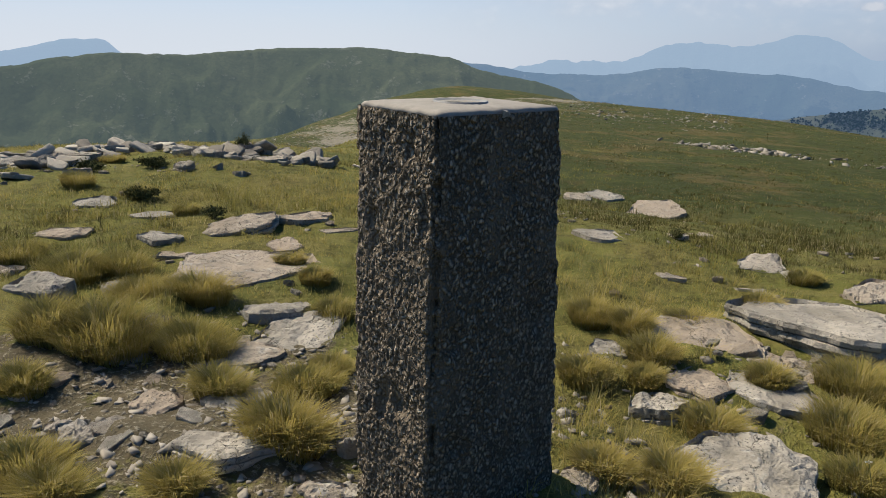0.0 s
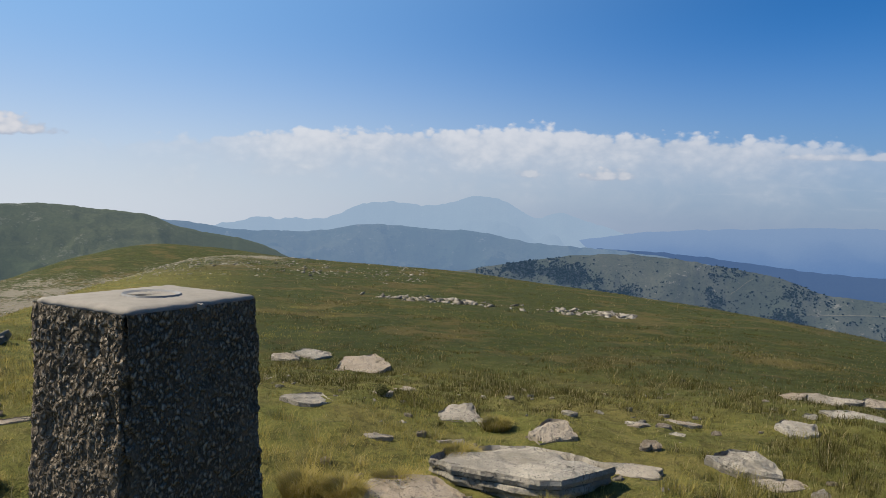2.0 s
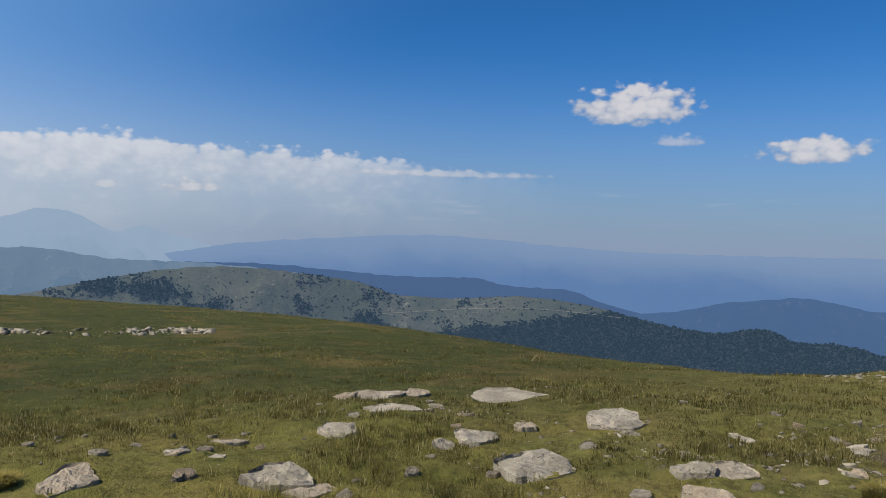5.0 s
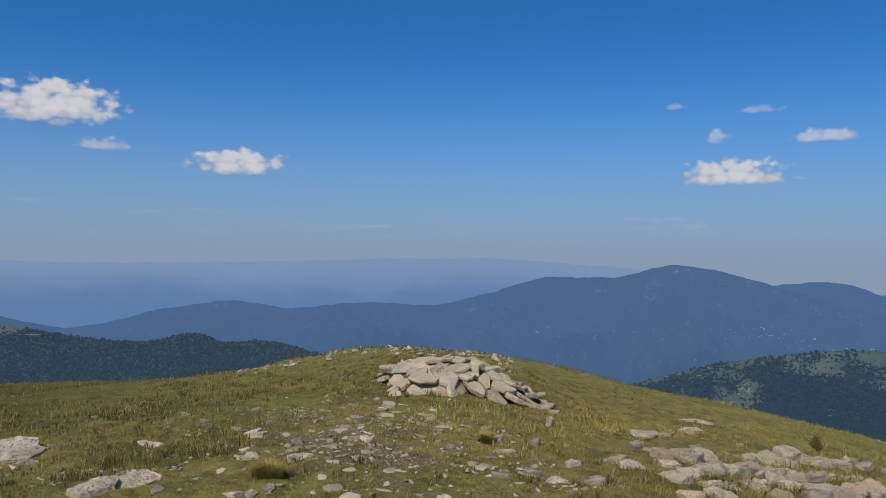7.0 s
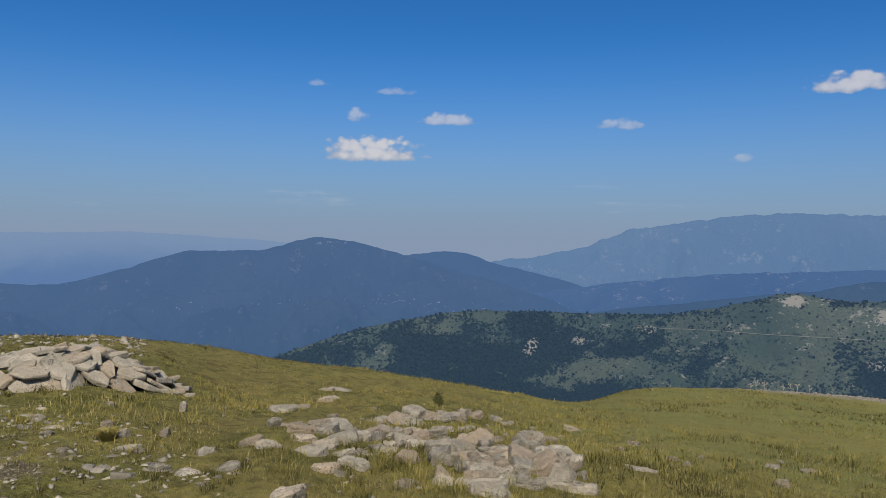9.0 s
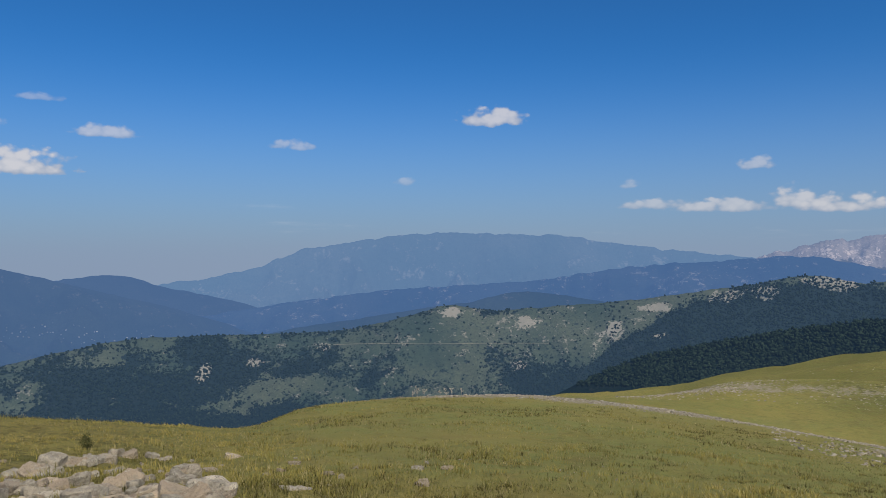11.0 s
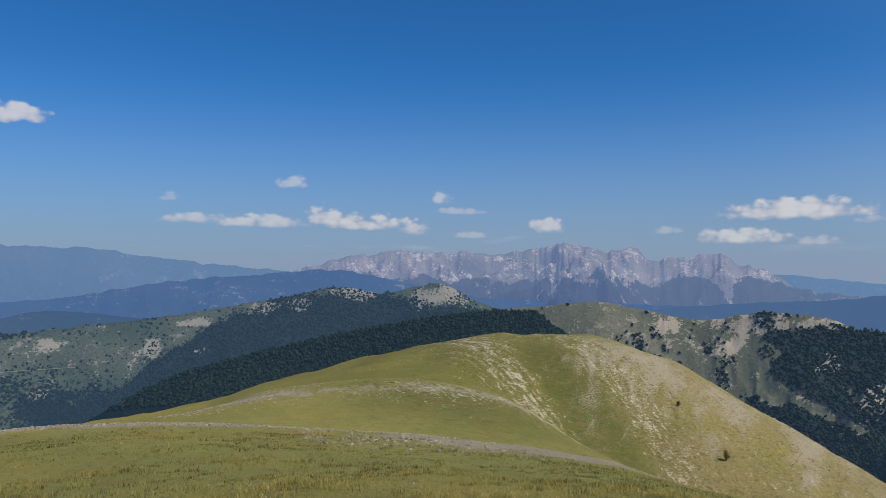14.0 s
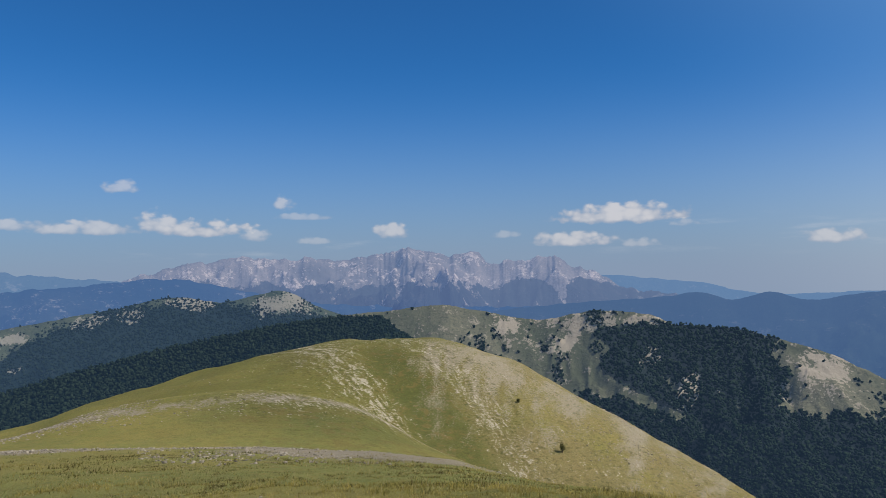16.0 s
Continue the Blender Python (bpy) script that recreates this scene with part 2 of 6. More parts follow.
def build_ground(n, p):
    big, mid, fine, grit = n.noise(p, 0.045, 5), n.noise(p, 0.5, 6, 0.65), n.noise(p, 6.0, 7, 0.75), n.noise(p, 38.0, 4, 0.7)
    scree, lush = attribute(n, "scree"), attribute(n, "lush")
    grass = n.mix(n.step(big, 0.35, 0.65), (0.128, 0.130, 0.032), (0.205, 0.180, 0.052))
    grass = n.mix(n.math("MULTIPLY", n.step(mid, 0.42, 0.66), 0.7), grass, (0.185, 0.148, 0.048))
    grass = n.mix(n.math("MULTIPLY", attribute(n, "dry"), n.step(n.noise(p, 0.05, 7, 0.72), 0.28, 0.55)), grass, (0.182, 0.144, 0.076))
    grass = n.mix(n.math("MULTIPLY", lush, n.step(n.noise(p, 0.25, 7, 0.72), 0.24, 0.42)), grass, (0.040, 0.051, 0.015))
    grass = n.mix(n.math("MULTIPLY", n.step(n.noise(p, 0.9, 6, 0.7), 0.48, 0.64), n.math("ADD", 0.5, n.math("MULTIPLY", lush, 0.3))), grass, (0.060, 0.070, 0.017))
    grass = n.mix(n.math("MULTIPLY", n.step(fine, 0.46, 0.62), 0.6), grass, (0.034, 0.034, 0.010))
    grass = n.mix(n.math("MULTIPLY", attribute(n, "fresh"), n.math("SUBTRACT", 0.85, n.math("MULTIPLY", n.step(n.noise(p, 0.7, 5, 0.7), 0.5, 0.68), 0.5))), grass, n.mix(n.step(n.noise(p, 0.12, 5, 0.65), 0.38, 0.62), (0.152, 0.168, 0.056), (0.205, 0.184, 0.060)))
    grass = n.mix(n.math("MULTIPLY", n.step(grit, 0.56, 0.72), 0.5), grass, (0.200, 0.165, 0.078))
    grass = n.mix(n.math("MULTIPLY", n.step(n.noise(p, 1.9, 6, 0.75), 0.50, 0.66), n.math("SUBTRACT", 0.6, n.math("MULTIPLY", lush, 0.45))), grass, (0.172, 0.142, 0.050))
    grass = n.mix(n.math("MULTIPLY", n.step(n.noise(p, 0.33, 6, 0.7, 0.4), 0.50, 0.62), n.math("ADD", 0.15, n.math("MULTIPLY", lush, 0.5))), grass, (0.120, 0.090, 0.034))
    grass = n.mix(n.math("MULTIPLY", n.step(n.noise(p, 1.3, 5, 0.7), 0.56, 0.66), n.math("ADD", 0.2, n.math("MULTIPLY", lush, 0.45))), grass, (0.085, 0.062, 0.026))
    # Small dark tufts and their bleached tips, a hand wide.
    tufts = n.noise(p, 3.1, 5, 0.7)
    grass = n.mix(n.math("MULTIPLY", n.step(tufts, 0.57, 0.66), n.math("ADD", 0.25, n.math("MULTIPLY", lush, 0.45))), grass, (0.030, 0.033, 0.010))
    grass = n.mix(n.math("MULTIPLY", n.step(tufts, 0.44, 0.34), n.math("SUBTRACT", 0.45, n.math("MULTIPLY", lush, 0.3))), grass, (0.215, 0.180, 0.066))
    soil = n.mix(fine, (0.045, 0.036, 0.020), (0.175, 0.145, 0.09))
    soil = n.mix(n.step(grit, 0.52, 0.68), soil, (0.31, 0.27, 0.20))
    stony = n.step(n.math("ADD", attribute(n, "stony"), n.math("MULTIPLY", n.math("SUBTRACT", n.noise(p, 2.2, 6, 0.75), 0.5), 1.7)), 0.40, 0.58)
    soil = n.mix(n.math("MULTIPLY", attribute(n, "shingle"), 0.6), soil, n.mix(grit, (0.17, 0.150, 0.112), (0.36, 0.325, 0.262)))
    col = n.mix(stony, grass, soil)
    # Ledges of broken stone along the slope, in small pale pieces.
    ledges = n.add("ShaderNodeVectorMath", {0: p, 1: (0.06, 0.06, 0.42)}, operation="MULTIPLY").outputs[0]
    rows = n.math("SUBTRACT", n.noise(ledges, 1.0, 6, 0.62, 0.3), 0.5)
    fold = n.add("ShaderNodeCombineXYZ", {0: attribute(n, "across"), 1: n.math("MULTIPLY", attribute(n, "along"), 0.07)}).outputs[0]
    streaks = n.math("SUBTRACT", n.noise(fold, 1.9, 6, 0.72, 0.25), 0.5)
    chips = n.add("ShaderNodeVectorMath", {0: p, 1: (0.8, 0.8, 2.4)}, operation="MULTIPLY").outputs[0]
    pieces = n.math("ADD", n.noise(chips, 1.5, 5, 0.75), n.math("ADD", n.math("MULTIPLY", rows, 0.2), n.math("MULTIPLY", streaks, 0.75)))
    pieces = n.math("ADD", pieces, n.math("MULTIPLY", n.math("SUBTRACT", scree, 0.75), 0.26))
    col = n.mix(n.math("MULTIPLY", n.math("MULTIPLY", n.step(pieces, 0.57, 0.62), 0.9), n.step(scree, 0.05, 0.3)), col, n.mix(grit, (0.26, 0.235, 0.19), (0.42, 0.38, 0.315)))
    gaps = n.math("SUBTRACT", n.noise(chips, 0.9, 5, 0.75), n.math("MULTIPLY", streaks, 0.6))
    col = n.mix(n.math("MULTIPLY", n.step(gaps, 0.55, 0.62), n.math("MULTIPLY", n.step(scree, 0.05, 0.6), 0.7)), col, (0.052, 0.056, 0.018))
    return surface(n, col, 0.95, n.math("ADD", n.math("ADD", n.math("ADD", fine, n.math("MULTIPLY", tufts, -1.2)), n.math("MULTIPLY", grit, 0.4)), n.math("MULTIPLY", pieces, n.math("MULTIPLY", scree, 6.0))), 0.09, 0.9, 0.08)


GROUND = material("alpine_grass_and_stony_soil", build_ground)


def distant(name, low, high, bare, glow, amount, reach, scale=0.004, bareness=0.5, wood_colour=(0.014, 0.022, 0.016), specks=0.5, scrub=0.4, deep=(0.66, 0.80, 0.94), near=0.62):
    """Far slopes: pasture, bare rock along the spurs, scrub and woods. Haze is painted in as emission, which thickens
    with the distance and reaches its amount at reach metres.
    """

    def build(n, p):
        a, b, c = n.noise(p, scale, 6, 0.6), n.noise(p, scale * 7, 6, 0.65), n.noise(p, scale * 36, 5, 0.72)
        col = n.mix(n.step(a, 0.35, 0.65), low, high)
        col = n.mix(n.math("MULTIPLY", n.step(b, 0.42, 0.62), 0.35), col, tuple(v * 0.6 for v in low))
        col = n.mix(n.math("MULTIPLY", n.step(c, 0.40, 0.62), 0.4), col, tuple(v * 0.55 for v in low))
        rocky = n.math("ADD", n.math("ADD", b, n.math("MULTIPLY", n.math("SUBTRACT", c, 0.5), 0.9)), n.math("MULTIPLY", attribute(n, "crag"), 0.14))
        col = n.mix(n.math("MULTIPLY", n.step(rocky, 0.80 - 0.25 * bareness, 0.92 - 0.25 * bareness), specks), col, bare)
        brush = n.math("ADD", n.noise(p, scale * 29 + 0.001, 3, 0.6), n.math("MULTIPLY", n.math("SUBTRACT", b, 0.5), -0.5))
        col = n.mix(n.math("MULTIPLY", n.step(brush, 0.60, 0.66), scrub), col, wood_colour)
        ragged = n.math("ADD", n.math("MULTIPLY", n.math("SUBTRACT", n.noise(p, scale * 22, 4, 0.7), 0.5), 1.5), n.math("MULTIPLY", n.math("SUBTRACT", b, 0.5), 0.7))
        col = n.mix(n.math("MULTIPLY", n.step(n.math("ADD", attribute(n, "woods"), ragged), 0.40, 0.5), 0.94), col, wood_colour)
        worn = n.math("ADD", attribute(n, "scar"), n.math("ADD", n.math("MULTIPLY", n.math("SUBTRACT", b, 0.5), 1.2), n.math("MULTIPLY", n.math("SUBTRACT", c, 0.5), 4.0)))
        col = n.mix(n.math("MULTIPLY", n.step(worn, 0.35, 0.60), 0.85), col, bare)
        bump = n.add("ShaderNodeBump", {"Height": n.math("ADD", b, n.math("MULTIPLY", c, 0.35)), "Distance": 0.03 / scale, "Strength": 0.7}).outputs[0]
        sh = n.add("ShaderNodeBsdfDiffuse", {"Color": col, "Normal": bump}).outputs[0]
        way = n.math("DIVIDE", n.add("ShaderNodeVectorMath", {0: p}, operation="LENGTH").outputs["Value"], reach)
        haze_glow = n.mix(n.step(way, near, 1.0), tuple(v * d for v, d in zip(glow, deep)), glow)
        haze_glow = n.add("ShaderNodeEmission", {"Color": haze_glow, "Strength": AIR}).outputs[0]
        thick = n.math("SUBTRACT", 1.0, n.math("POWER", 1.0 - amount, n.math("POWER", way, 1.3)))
        return n.add("ShaderNodeMixShader", {0: thick, 1: sh, 2: haze_glow}).outputs[0]
    return material(name, build)


def build_concrete(n, p):
    q = n.add("ShaderNodeVectorMath", {0: p, 1: (1.0, 1.0, 0.8)}, operation="MULTIPLY").outputs[0]
    q = n.add("ShaderNodeVectorMath", {0: q, 1: n.add("ShaderNodeVectorMath", {0: n.add("ShaderNodeTexNoise", {"Vector": q, "Scale": 45.0, "Detail": 3.0}).outputs["Color"], 1: (0.022, 0.022, 0.022)}, operation="MULTIPLY").outputs[0]}, operation="ADD").outputs[0]
    cell = n.add("ShaderNodeTexVoronoi", {"Vector": q, "Scale": 78.0})
    tint = n.add("ShaderNodeSeparateColor", {0: cell.outputs["Color"]}).outputs[0]
    pebble = n.step(cell.outputs["Distance"], 0.66, 0.22)
    b, c = n.noise(q, 7, 5, 0.65), n.noise(q, 170, 3, 0.6)
    col = n.mix(n.math("POWER", tint, 1.5), (0.18, 0.147, 0.108), (0.40, 0.334, 0.252))
    col = n.mix(pebble, (0.060, 0.047, 0.032), col)
    col = n.mix(n.math("MULTIPLY", n.step(c, 0.5, 0.7), 0.35), col, (0.42, 0.34, 0.25))
    col = n.mix(n.math("MULTIPLY", n.step(b, 0.46, 0.66), 0.6), col, (0.17, 0.135, 0.096))
    return surface(n, col, 0.9, n.math("ADD", pebble, n.math("MULTIPLY", c, 0.3)), 0.012, 1.0, 0.15)


CONCRETE = material("weathered_pebbledash_concrete", build_concrete)


def build_cap(n, p):
    a = n.noise(p, 35, 6, 0.65)
    return surface(n, n.mix(a, (0.17, 0.150, 0.122), (0.30, 0.270, 0.225)), 0.85, a, 0.004, 0.5, 0.3)


CAP = material("smooth_grey_cement", build_cap)


def build_rock(n, p):
    seed = n.add("ShaderNodeObjectInfo").outputs["Random"]
    q = n.add("ShaderNodeVectorMath", {0: p, 1: n.add("ShaderNodeCombineXYZ", {0: n.math("MULTIPLY", seed, 40.0)}).outputs[0]}, operation="ADD").outputs[0]
    a, b, c = n.noise(q, 3.0, 6, 0.65), n.noise(q, 28, 5, 0.7), n.noise(q, 9.0, 4, 0.6)
    col = n.mix(n.step(a, 0.3, 0.7), (0.185, 0.164, 0.130), (0.36, 0.322, 0.262))
    col = n.mix(n.math("MULTIPLY", n.step(seed, 0.35, 1.0), 0.7), col, (0.29, 0.222, 0.155))
    col = n.mix(n.math("MULTIPLY", n.step(n.noise(q, 5.0, 7, 0.75, 0.4), 0.52, 0.66), 0.5), col, (0.17, 0.158, 0.132))
    col = n.mix(n.math("MULTIPLY", n.step(b, 0.54, 0.68), 0.55), col, (0.085, 0.08, 0.07))
    col = n.mix(n.math("MULTIPLY", n.step(c, 0.62, 0.70), 0.5), col, (0.40, 0.385, 0.34))
    # Hairline cracks, brown in the beds, and dark lichen freckles.
    warped = n.add("ShaderNodeVectorMath", {0: q, 1: n.add("ShaderNodeTexNoise", {"Vector": q, "Scale": 4.0, "Detail": 4.0}).outputs["Color"]}, operation="ADD").outputs[0]
    crack = n.add("ShaderNodeTexVoronoi", {"Vector": warped, "Scale": 3.2}, feature="DISTANCE_TO_EDGE").outputs["Distance"]
    crack = n.math("MULTIPLY", n.step(crack, 0.018, 0.004), n.step(n.noise(q, 2.0, 3), 0.45, 0.58))
    col = n.mix(n.math("MULTIPLY", crack, 0.6), col, (0.045, 0.038, 0.03))
    freckle = n.math("MULTIPLY", n.step(n.noise(q, 70, 3, 0.6), 0.56, 0.64), n.step(n.noise(q, 6, 4, 0.6), 0.42, 0.58))
    col = n.mix(n.math("MULTIPLY", freckle, 0.8), col, (0.035, 0.033, 0.03))
    relief = n.math("SUBTRACT", n.math("ADD", b, n.math("MULTIPLY", c, 1.5)), n.math("MULTIPLY", crack, 0.8))
    return surface(n, col, 0.88, relief, 0.02, 0.9, 0.15)


ROCK = material("lichened_limestone", build_rock)

# ---- the ground: one sheet from the summit to the horizon ----
# Round the summit, by bearing: height 6 m and 11 m out, then three skylines (distance, slope of the sight line).
BEARINGS = [60, 42, 25, 20, 15, 10, 6, 2, -10, -19, -27, -35, -45, -54, -60, -68, -75, -80, -87, -98, -111, -117, -121, -125, -133, -142, -150,
            -157, -166, -173, -180, -186, -192, -200, -215, -250]
LEVEL_6 = smooth_curve(np.array(BEARINGS[::-1], float), [-250, -180, -120, -80, -40, 0, 25, 60], [-.35, -.35, -.2, -.02, -.15, -.12, 0, 0])[::-1]
LEVEL_11 = smooth_curve(np.array(BEARINGS[::-1], float), [-250, -180, -142, -115, -98, -84, -60, -40, 0, 25, 60],
                        [-2.2, -1.5, -1.2, -1.0, -.7, -.2, -.5, -.72, -.85, -.25, -.2])[::-1]
FIRST = [(14, -8.4), (14, -8.45), (14, -8.5), (18, -8.6), (32, -6.9), (45, -5.4), (55, -4.4), (60, -4.2), (60, -4.75), (55, -5.5), (50, -6.12), (42, -7.0), (35, -8.15),
         (28, -9.3), (24, -9.5), (20, -9.5), (17, -8.3), (16, -7.75), (16, -8.1), (16, -9.9), (17, -11.85), (18, -12.75), (22, -13.1), (28, -12.0), (32, -11.4),
         (33, -11.2), (33, -11.7), (33, -12.3), (33, -13.0), (32, -13.7), (30, -14.5), (28, -15.9), (26, -17.5), (24, -19), (22, -21), (20, -21)]
SECOND = {60: (60, -8.6), 42: (60, -8.6), 25: (65, -7.9), 20: (80, -6.3), 15: (95, -4.7), 10: (105, -3.65), 6: (110, -3.75), 2: (115, -4.15), -10: (120, -5.6),
          -142: (100, -11.4), -150: (105, -11.0), -157: (110, -9.7), -166: (110, -9.25), -173: (108, -10.2), -180: (100, -13.5), -186: (90, -16.0)}
THIRD = {-142: (240, -11.6), -150: (250, -10.5), -157: (255, -8.9), -166: (260, -7.2), -173: (260, -5.85), -180: (258, -5.55), -186: (250, -7.55), -192: (235, -10.8),
         -200: (210, -15.2), -215: (180, -21)}


def drop(r, el, b=None):
    """The height at r metres that a sight line meets; on the eastern and southern sides from a step beside the origin."""
    x, y, z = (0.05, -0.03, 1.57) if b is None or b > -30 else (0.56, -0.05, 1.64) if b > -76 else (0.70, -0.32, 1.65) if b > -122 else (0.48, -0.25, 1.72)
    a = radians(b or 0.0)
    return z + (r - (-math.sin(a) * x + math.cos(a) * y)) * math.tan(radians(el))


def bearing_profile(i):
    b, (r1, e1) = BEARINGS[i], FIRST[i]
    r2, e2 = SECOND.get(b, (r1 * 2.2, e1 - 3.0))
    r3, e3 = THIRD.get(b, (max(r2 * 2.2, 200), min(e1, e2) - 6.0))
    knots = [(0, 0), (2.5, 0.3 * LEVEL_6[i]), (6, LEVEL_6[i]), (11, LEVEL_11[i]), (r1, drop(r1, e1, b))]
    rm = (r1 + r2) / 2
    knots.append((rm, min(drop(rm, min(e1, e2) - (0.9 if b in SECOND else 0.2), b), drop(r1, e1, b))))
    knots.append((r2, drop(r2, e2, b)))
    rm = (r2 + r3) / 2
    knots.append((rm, drop(rm, min(e2, e3) - (1.0 if b in THIRD else 0.0), b)))
    knots += [(r3, drop(r3, e3, b)), (r3 * 1.6 + 80, drop(r3 * 1.6 + 80, min(e3 - 4, -12), b)), (900, -260), (1800, -520), (4900, -900)]
    return np.array(knots, float)


AZ_STEP = 0.5
GROUND_AZ = np.arange(60, -300, -AZ_STEP)
GROUND_R = np.concatenate([[0.0002], np.geomspace(0.5, 4900, 300)])


def make_ground_table():
    prof = np.array([bearing_profile(i) for i in range(len(BEARINGS))])
    prof = np.concatenate([prof, prof[:1]])
    keys = np.array([*BEARINGS, -300.0])
    table = np.zeros((len(GROUND_R), len(GROUND_AZ)))
    knots = np.stack([np.stack([smooth_curve(GROUND_AZ[::-1], keys[::-1], prof[::-1, k, c])[::-1] for c in (0, 1)], -1) for k in range(prof.shape[1])], 1)
    for j in range(len(GROUND_AZ)):
        k = knots[j]
        table[:, j] = smooth_curve(GROUND_R, k[:, 0], k[:, 1])
    return table


TABLE = make_ground_table()


def bumps(x, y):
    r = np.hypot(x, y)
    near = np.clip(1 - r / 40, 0, 1)
    hummock = 0.055 * np.clip(fbm(x * 2.6, y * 2.6, 3, 6), -0.15, 1) * np.clip(1 - r / 30, 0, 1)
    return hummock + (0.035 * fbm(x * 1.4, y * 1.4, 4, 3) + 0.06 * fbm(x * 0.35, y * 0.35, 3, 8) * np.clip(r / 4, 0.3, 1)) * (0.4 + 0.6 * near) + \
        0.0035 * np.clip(r - 20, 0, 400) * fbm(x * 0.06, y * 0.06, 4, 5)


def ground_height(x, y):
    x, y = np.asarray(x, float), np.asarray(y, float)
    az = np.degrees(np.arctan2(-x, y))
    az = np.where(az > 60, az - 360, az)
    r = np.maximum(np.hypot(x, y), 0.011)
    fj = (60 - az) / AZ_STEP
    fi = np.interp(r, GROUND_R, np.arange(len(GROUND_R)))
    i, j = np.clip(fi.astype(int), 0, len(GROUND_R) - 2), fj.astype(int) % len(GROUND_AZ)
    u, v, j2 = fi - i, fj - np.floor(fj), (fj.astype(int) + 1) % len(GROUND_AZ)
    z = (TABLE[i, j] * (1 - v) + TABLE[i, j2] * v) * (1 - u) + (TABLE[i + 1, j] * (1 - v) + TABLE[i + 1, j2] * v) * u
    return z + bumps(x, y)


def stony_share(x, y):
    """Where gravel and bare soil lie open: the scree bands on the southern rises and the trodden summit."""
    az = np.degrees(np.arctan2(-x, y))
    az = np.where(az > 60, az - 360, az)
    r = np.hypot(x, y)
    def band(centre, width, a0, a1):
        return np.exp(-((r - centre) / width) ** 2) * np.clip((a0 - az) / 6, 0, 1) * np.clip((az - a1) / 6, 0, 1)
    s = 1.05 * band(33.0, 5.0, -118, -205) + 0.75 * band(25.0, 6.0, -162, -205) + 0.55 * band(108, 6, -150, -190) + 0.25 * band(240, 30, -162, -200)
    s = s + (0.22 + 0.35 * fbm(az / 3, np.log(r + 1) * 3, 4, 71)) * np.clip((-172 - az) / 18, 0, 1) * np.clip((r - 60) / 60, 0, 1) + 0.6 * band(62, 26, 25, -4)
    s = s + 0.60 * np.exp(-(((x - 6.4) / 2.4) ** 2 + ((y - 0.9) / 2.0) ** 2)) + 0.62 * np.exp(-(((x + 1.5) / 1.4) ** 2 + ((y - 2.6) / 1.2) ** 2)) + 0.40 * np.exp(-(((x - 0.8) / 0.8) ** 2 + ((y - 3.3) / 0.9) ** 2))
    return s + 0.18 * fbm(x * 0.5, y * 0.5, 3, 21)


def dry_share(x, y):
    az = np.degrees(np.arctan2(-x, y))
    az = np.where(az > 60, az - 360, az)
    r = np.hypot(x, y)
    east = 0.22 * np.clip((-48 - az) / 15, 0, 1) * np.clip((az + 150) / 20, 0, 1) * np.clip((r - 3) / 3, 0, 1) * np.clip((26 - r) / 12, 0, 1)
    return np.clip((-178 - az) / 8, 0, 1) * np.clip((r - 90) / 60, 0, 1) * 0.95 + east


def scree_share(x, y):
    az = np.degrees(np.arctan2(-x, y))
    az = np.where(az > 60, az - 360, az)
    r = np.hypot(x, y)
    out = np.clip((-158 - az) / 10, 0, 1) * np.clip((r - 60) / 50, 0, 1) * np.clip((340 - r) / 60, 0, 1)
    dome = np.clip((r - 150) / 30, 0, 1)
    fold = np.exp(-((az + 172.8 + (240 - r) * 0.085) / 2.6) ** 2) * dome
    edge = np.exp(-((az + 180.6 + (240 - r) * 0.115) / 2.4) ** 2) * dome
    brow = np.exp(-((r - 108) / 12) ** 2) * np.clip((-152 - az) / 8, 0, 1)
    dip = np.exp(-((az + 176.8 + (240 - r) * 0.10) / (1.5 + np.clip(240 - r, 0, 60) * 0.018)) ** 2) * dome * np.clip((252 - r) / 12, 0, 1)
    return (0.40 + 0.60 * fold + 0.45 * edge + 0.55 * brow + 0.05 * np.clip((-184 - az) / 8, 0, 1)) * (1 - 0.85 * dip) * out


def fresh_share(x, y):
    """The smooth green meadow on the southern side, out to the second rise."""
    az = np.degrees(np.arctan2(-x, y))
    az = np.where(az > 60, az - 360, az)
    r = np.hypot(x, y)
    return np.clip((-112 - az) / 14, 0, 1) * np.clip((r - 3.5) / 5, 0, 1) * (1 - 0.8 * np.clip((r - 50) / 60, 0, 1))


def fold_lines(x, y):
    """Coordinates across and along the folds of the southern dome, on which the ledges run."""
    az = np.degrees(np.arctan2(-x, y))
    az = np.where(az > 60, az - 360, az)
    r = np.hypot(x, y)
    return {"across": az + (240 - r) * 0.105, "along": r}


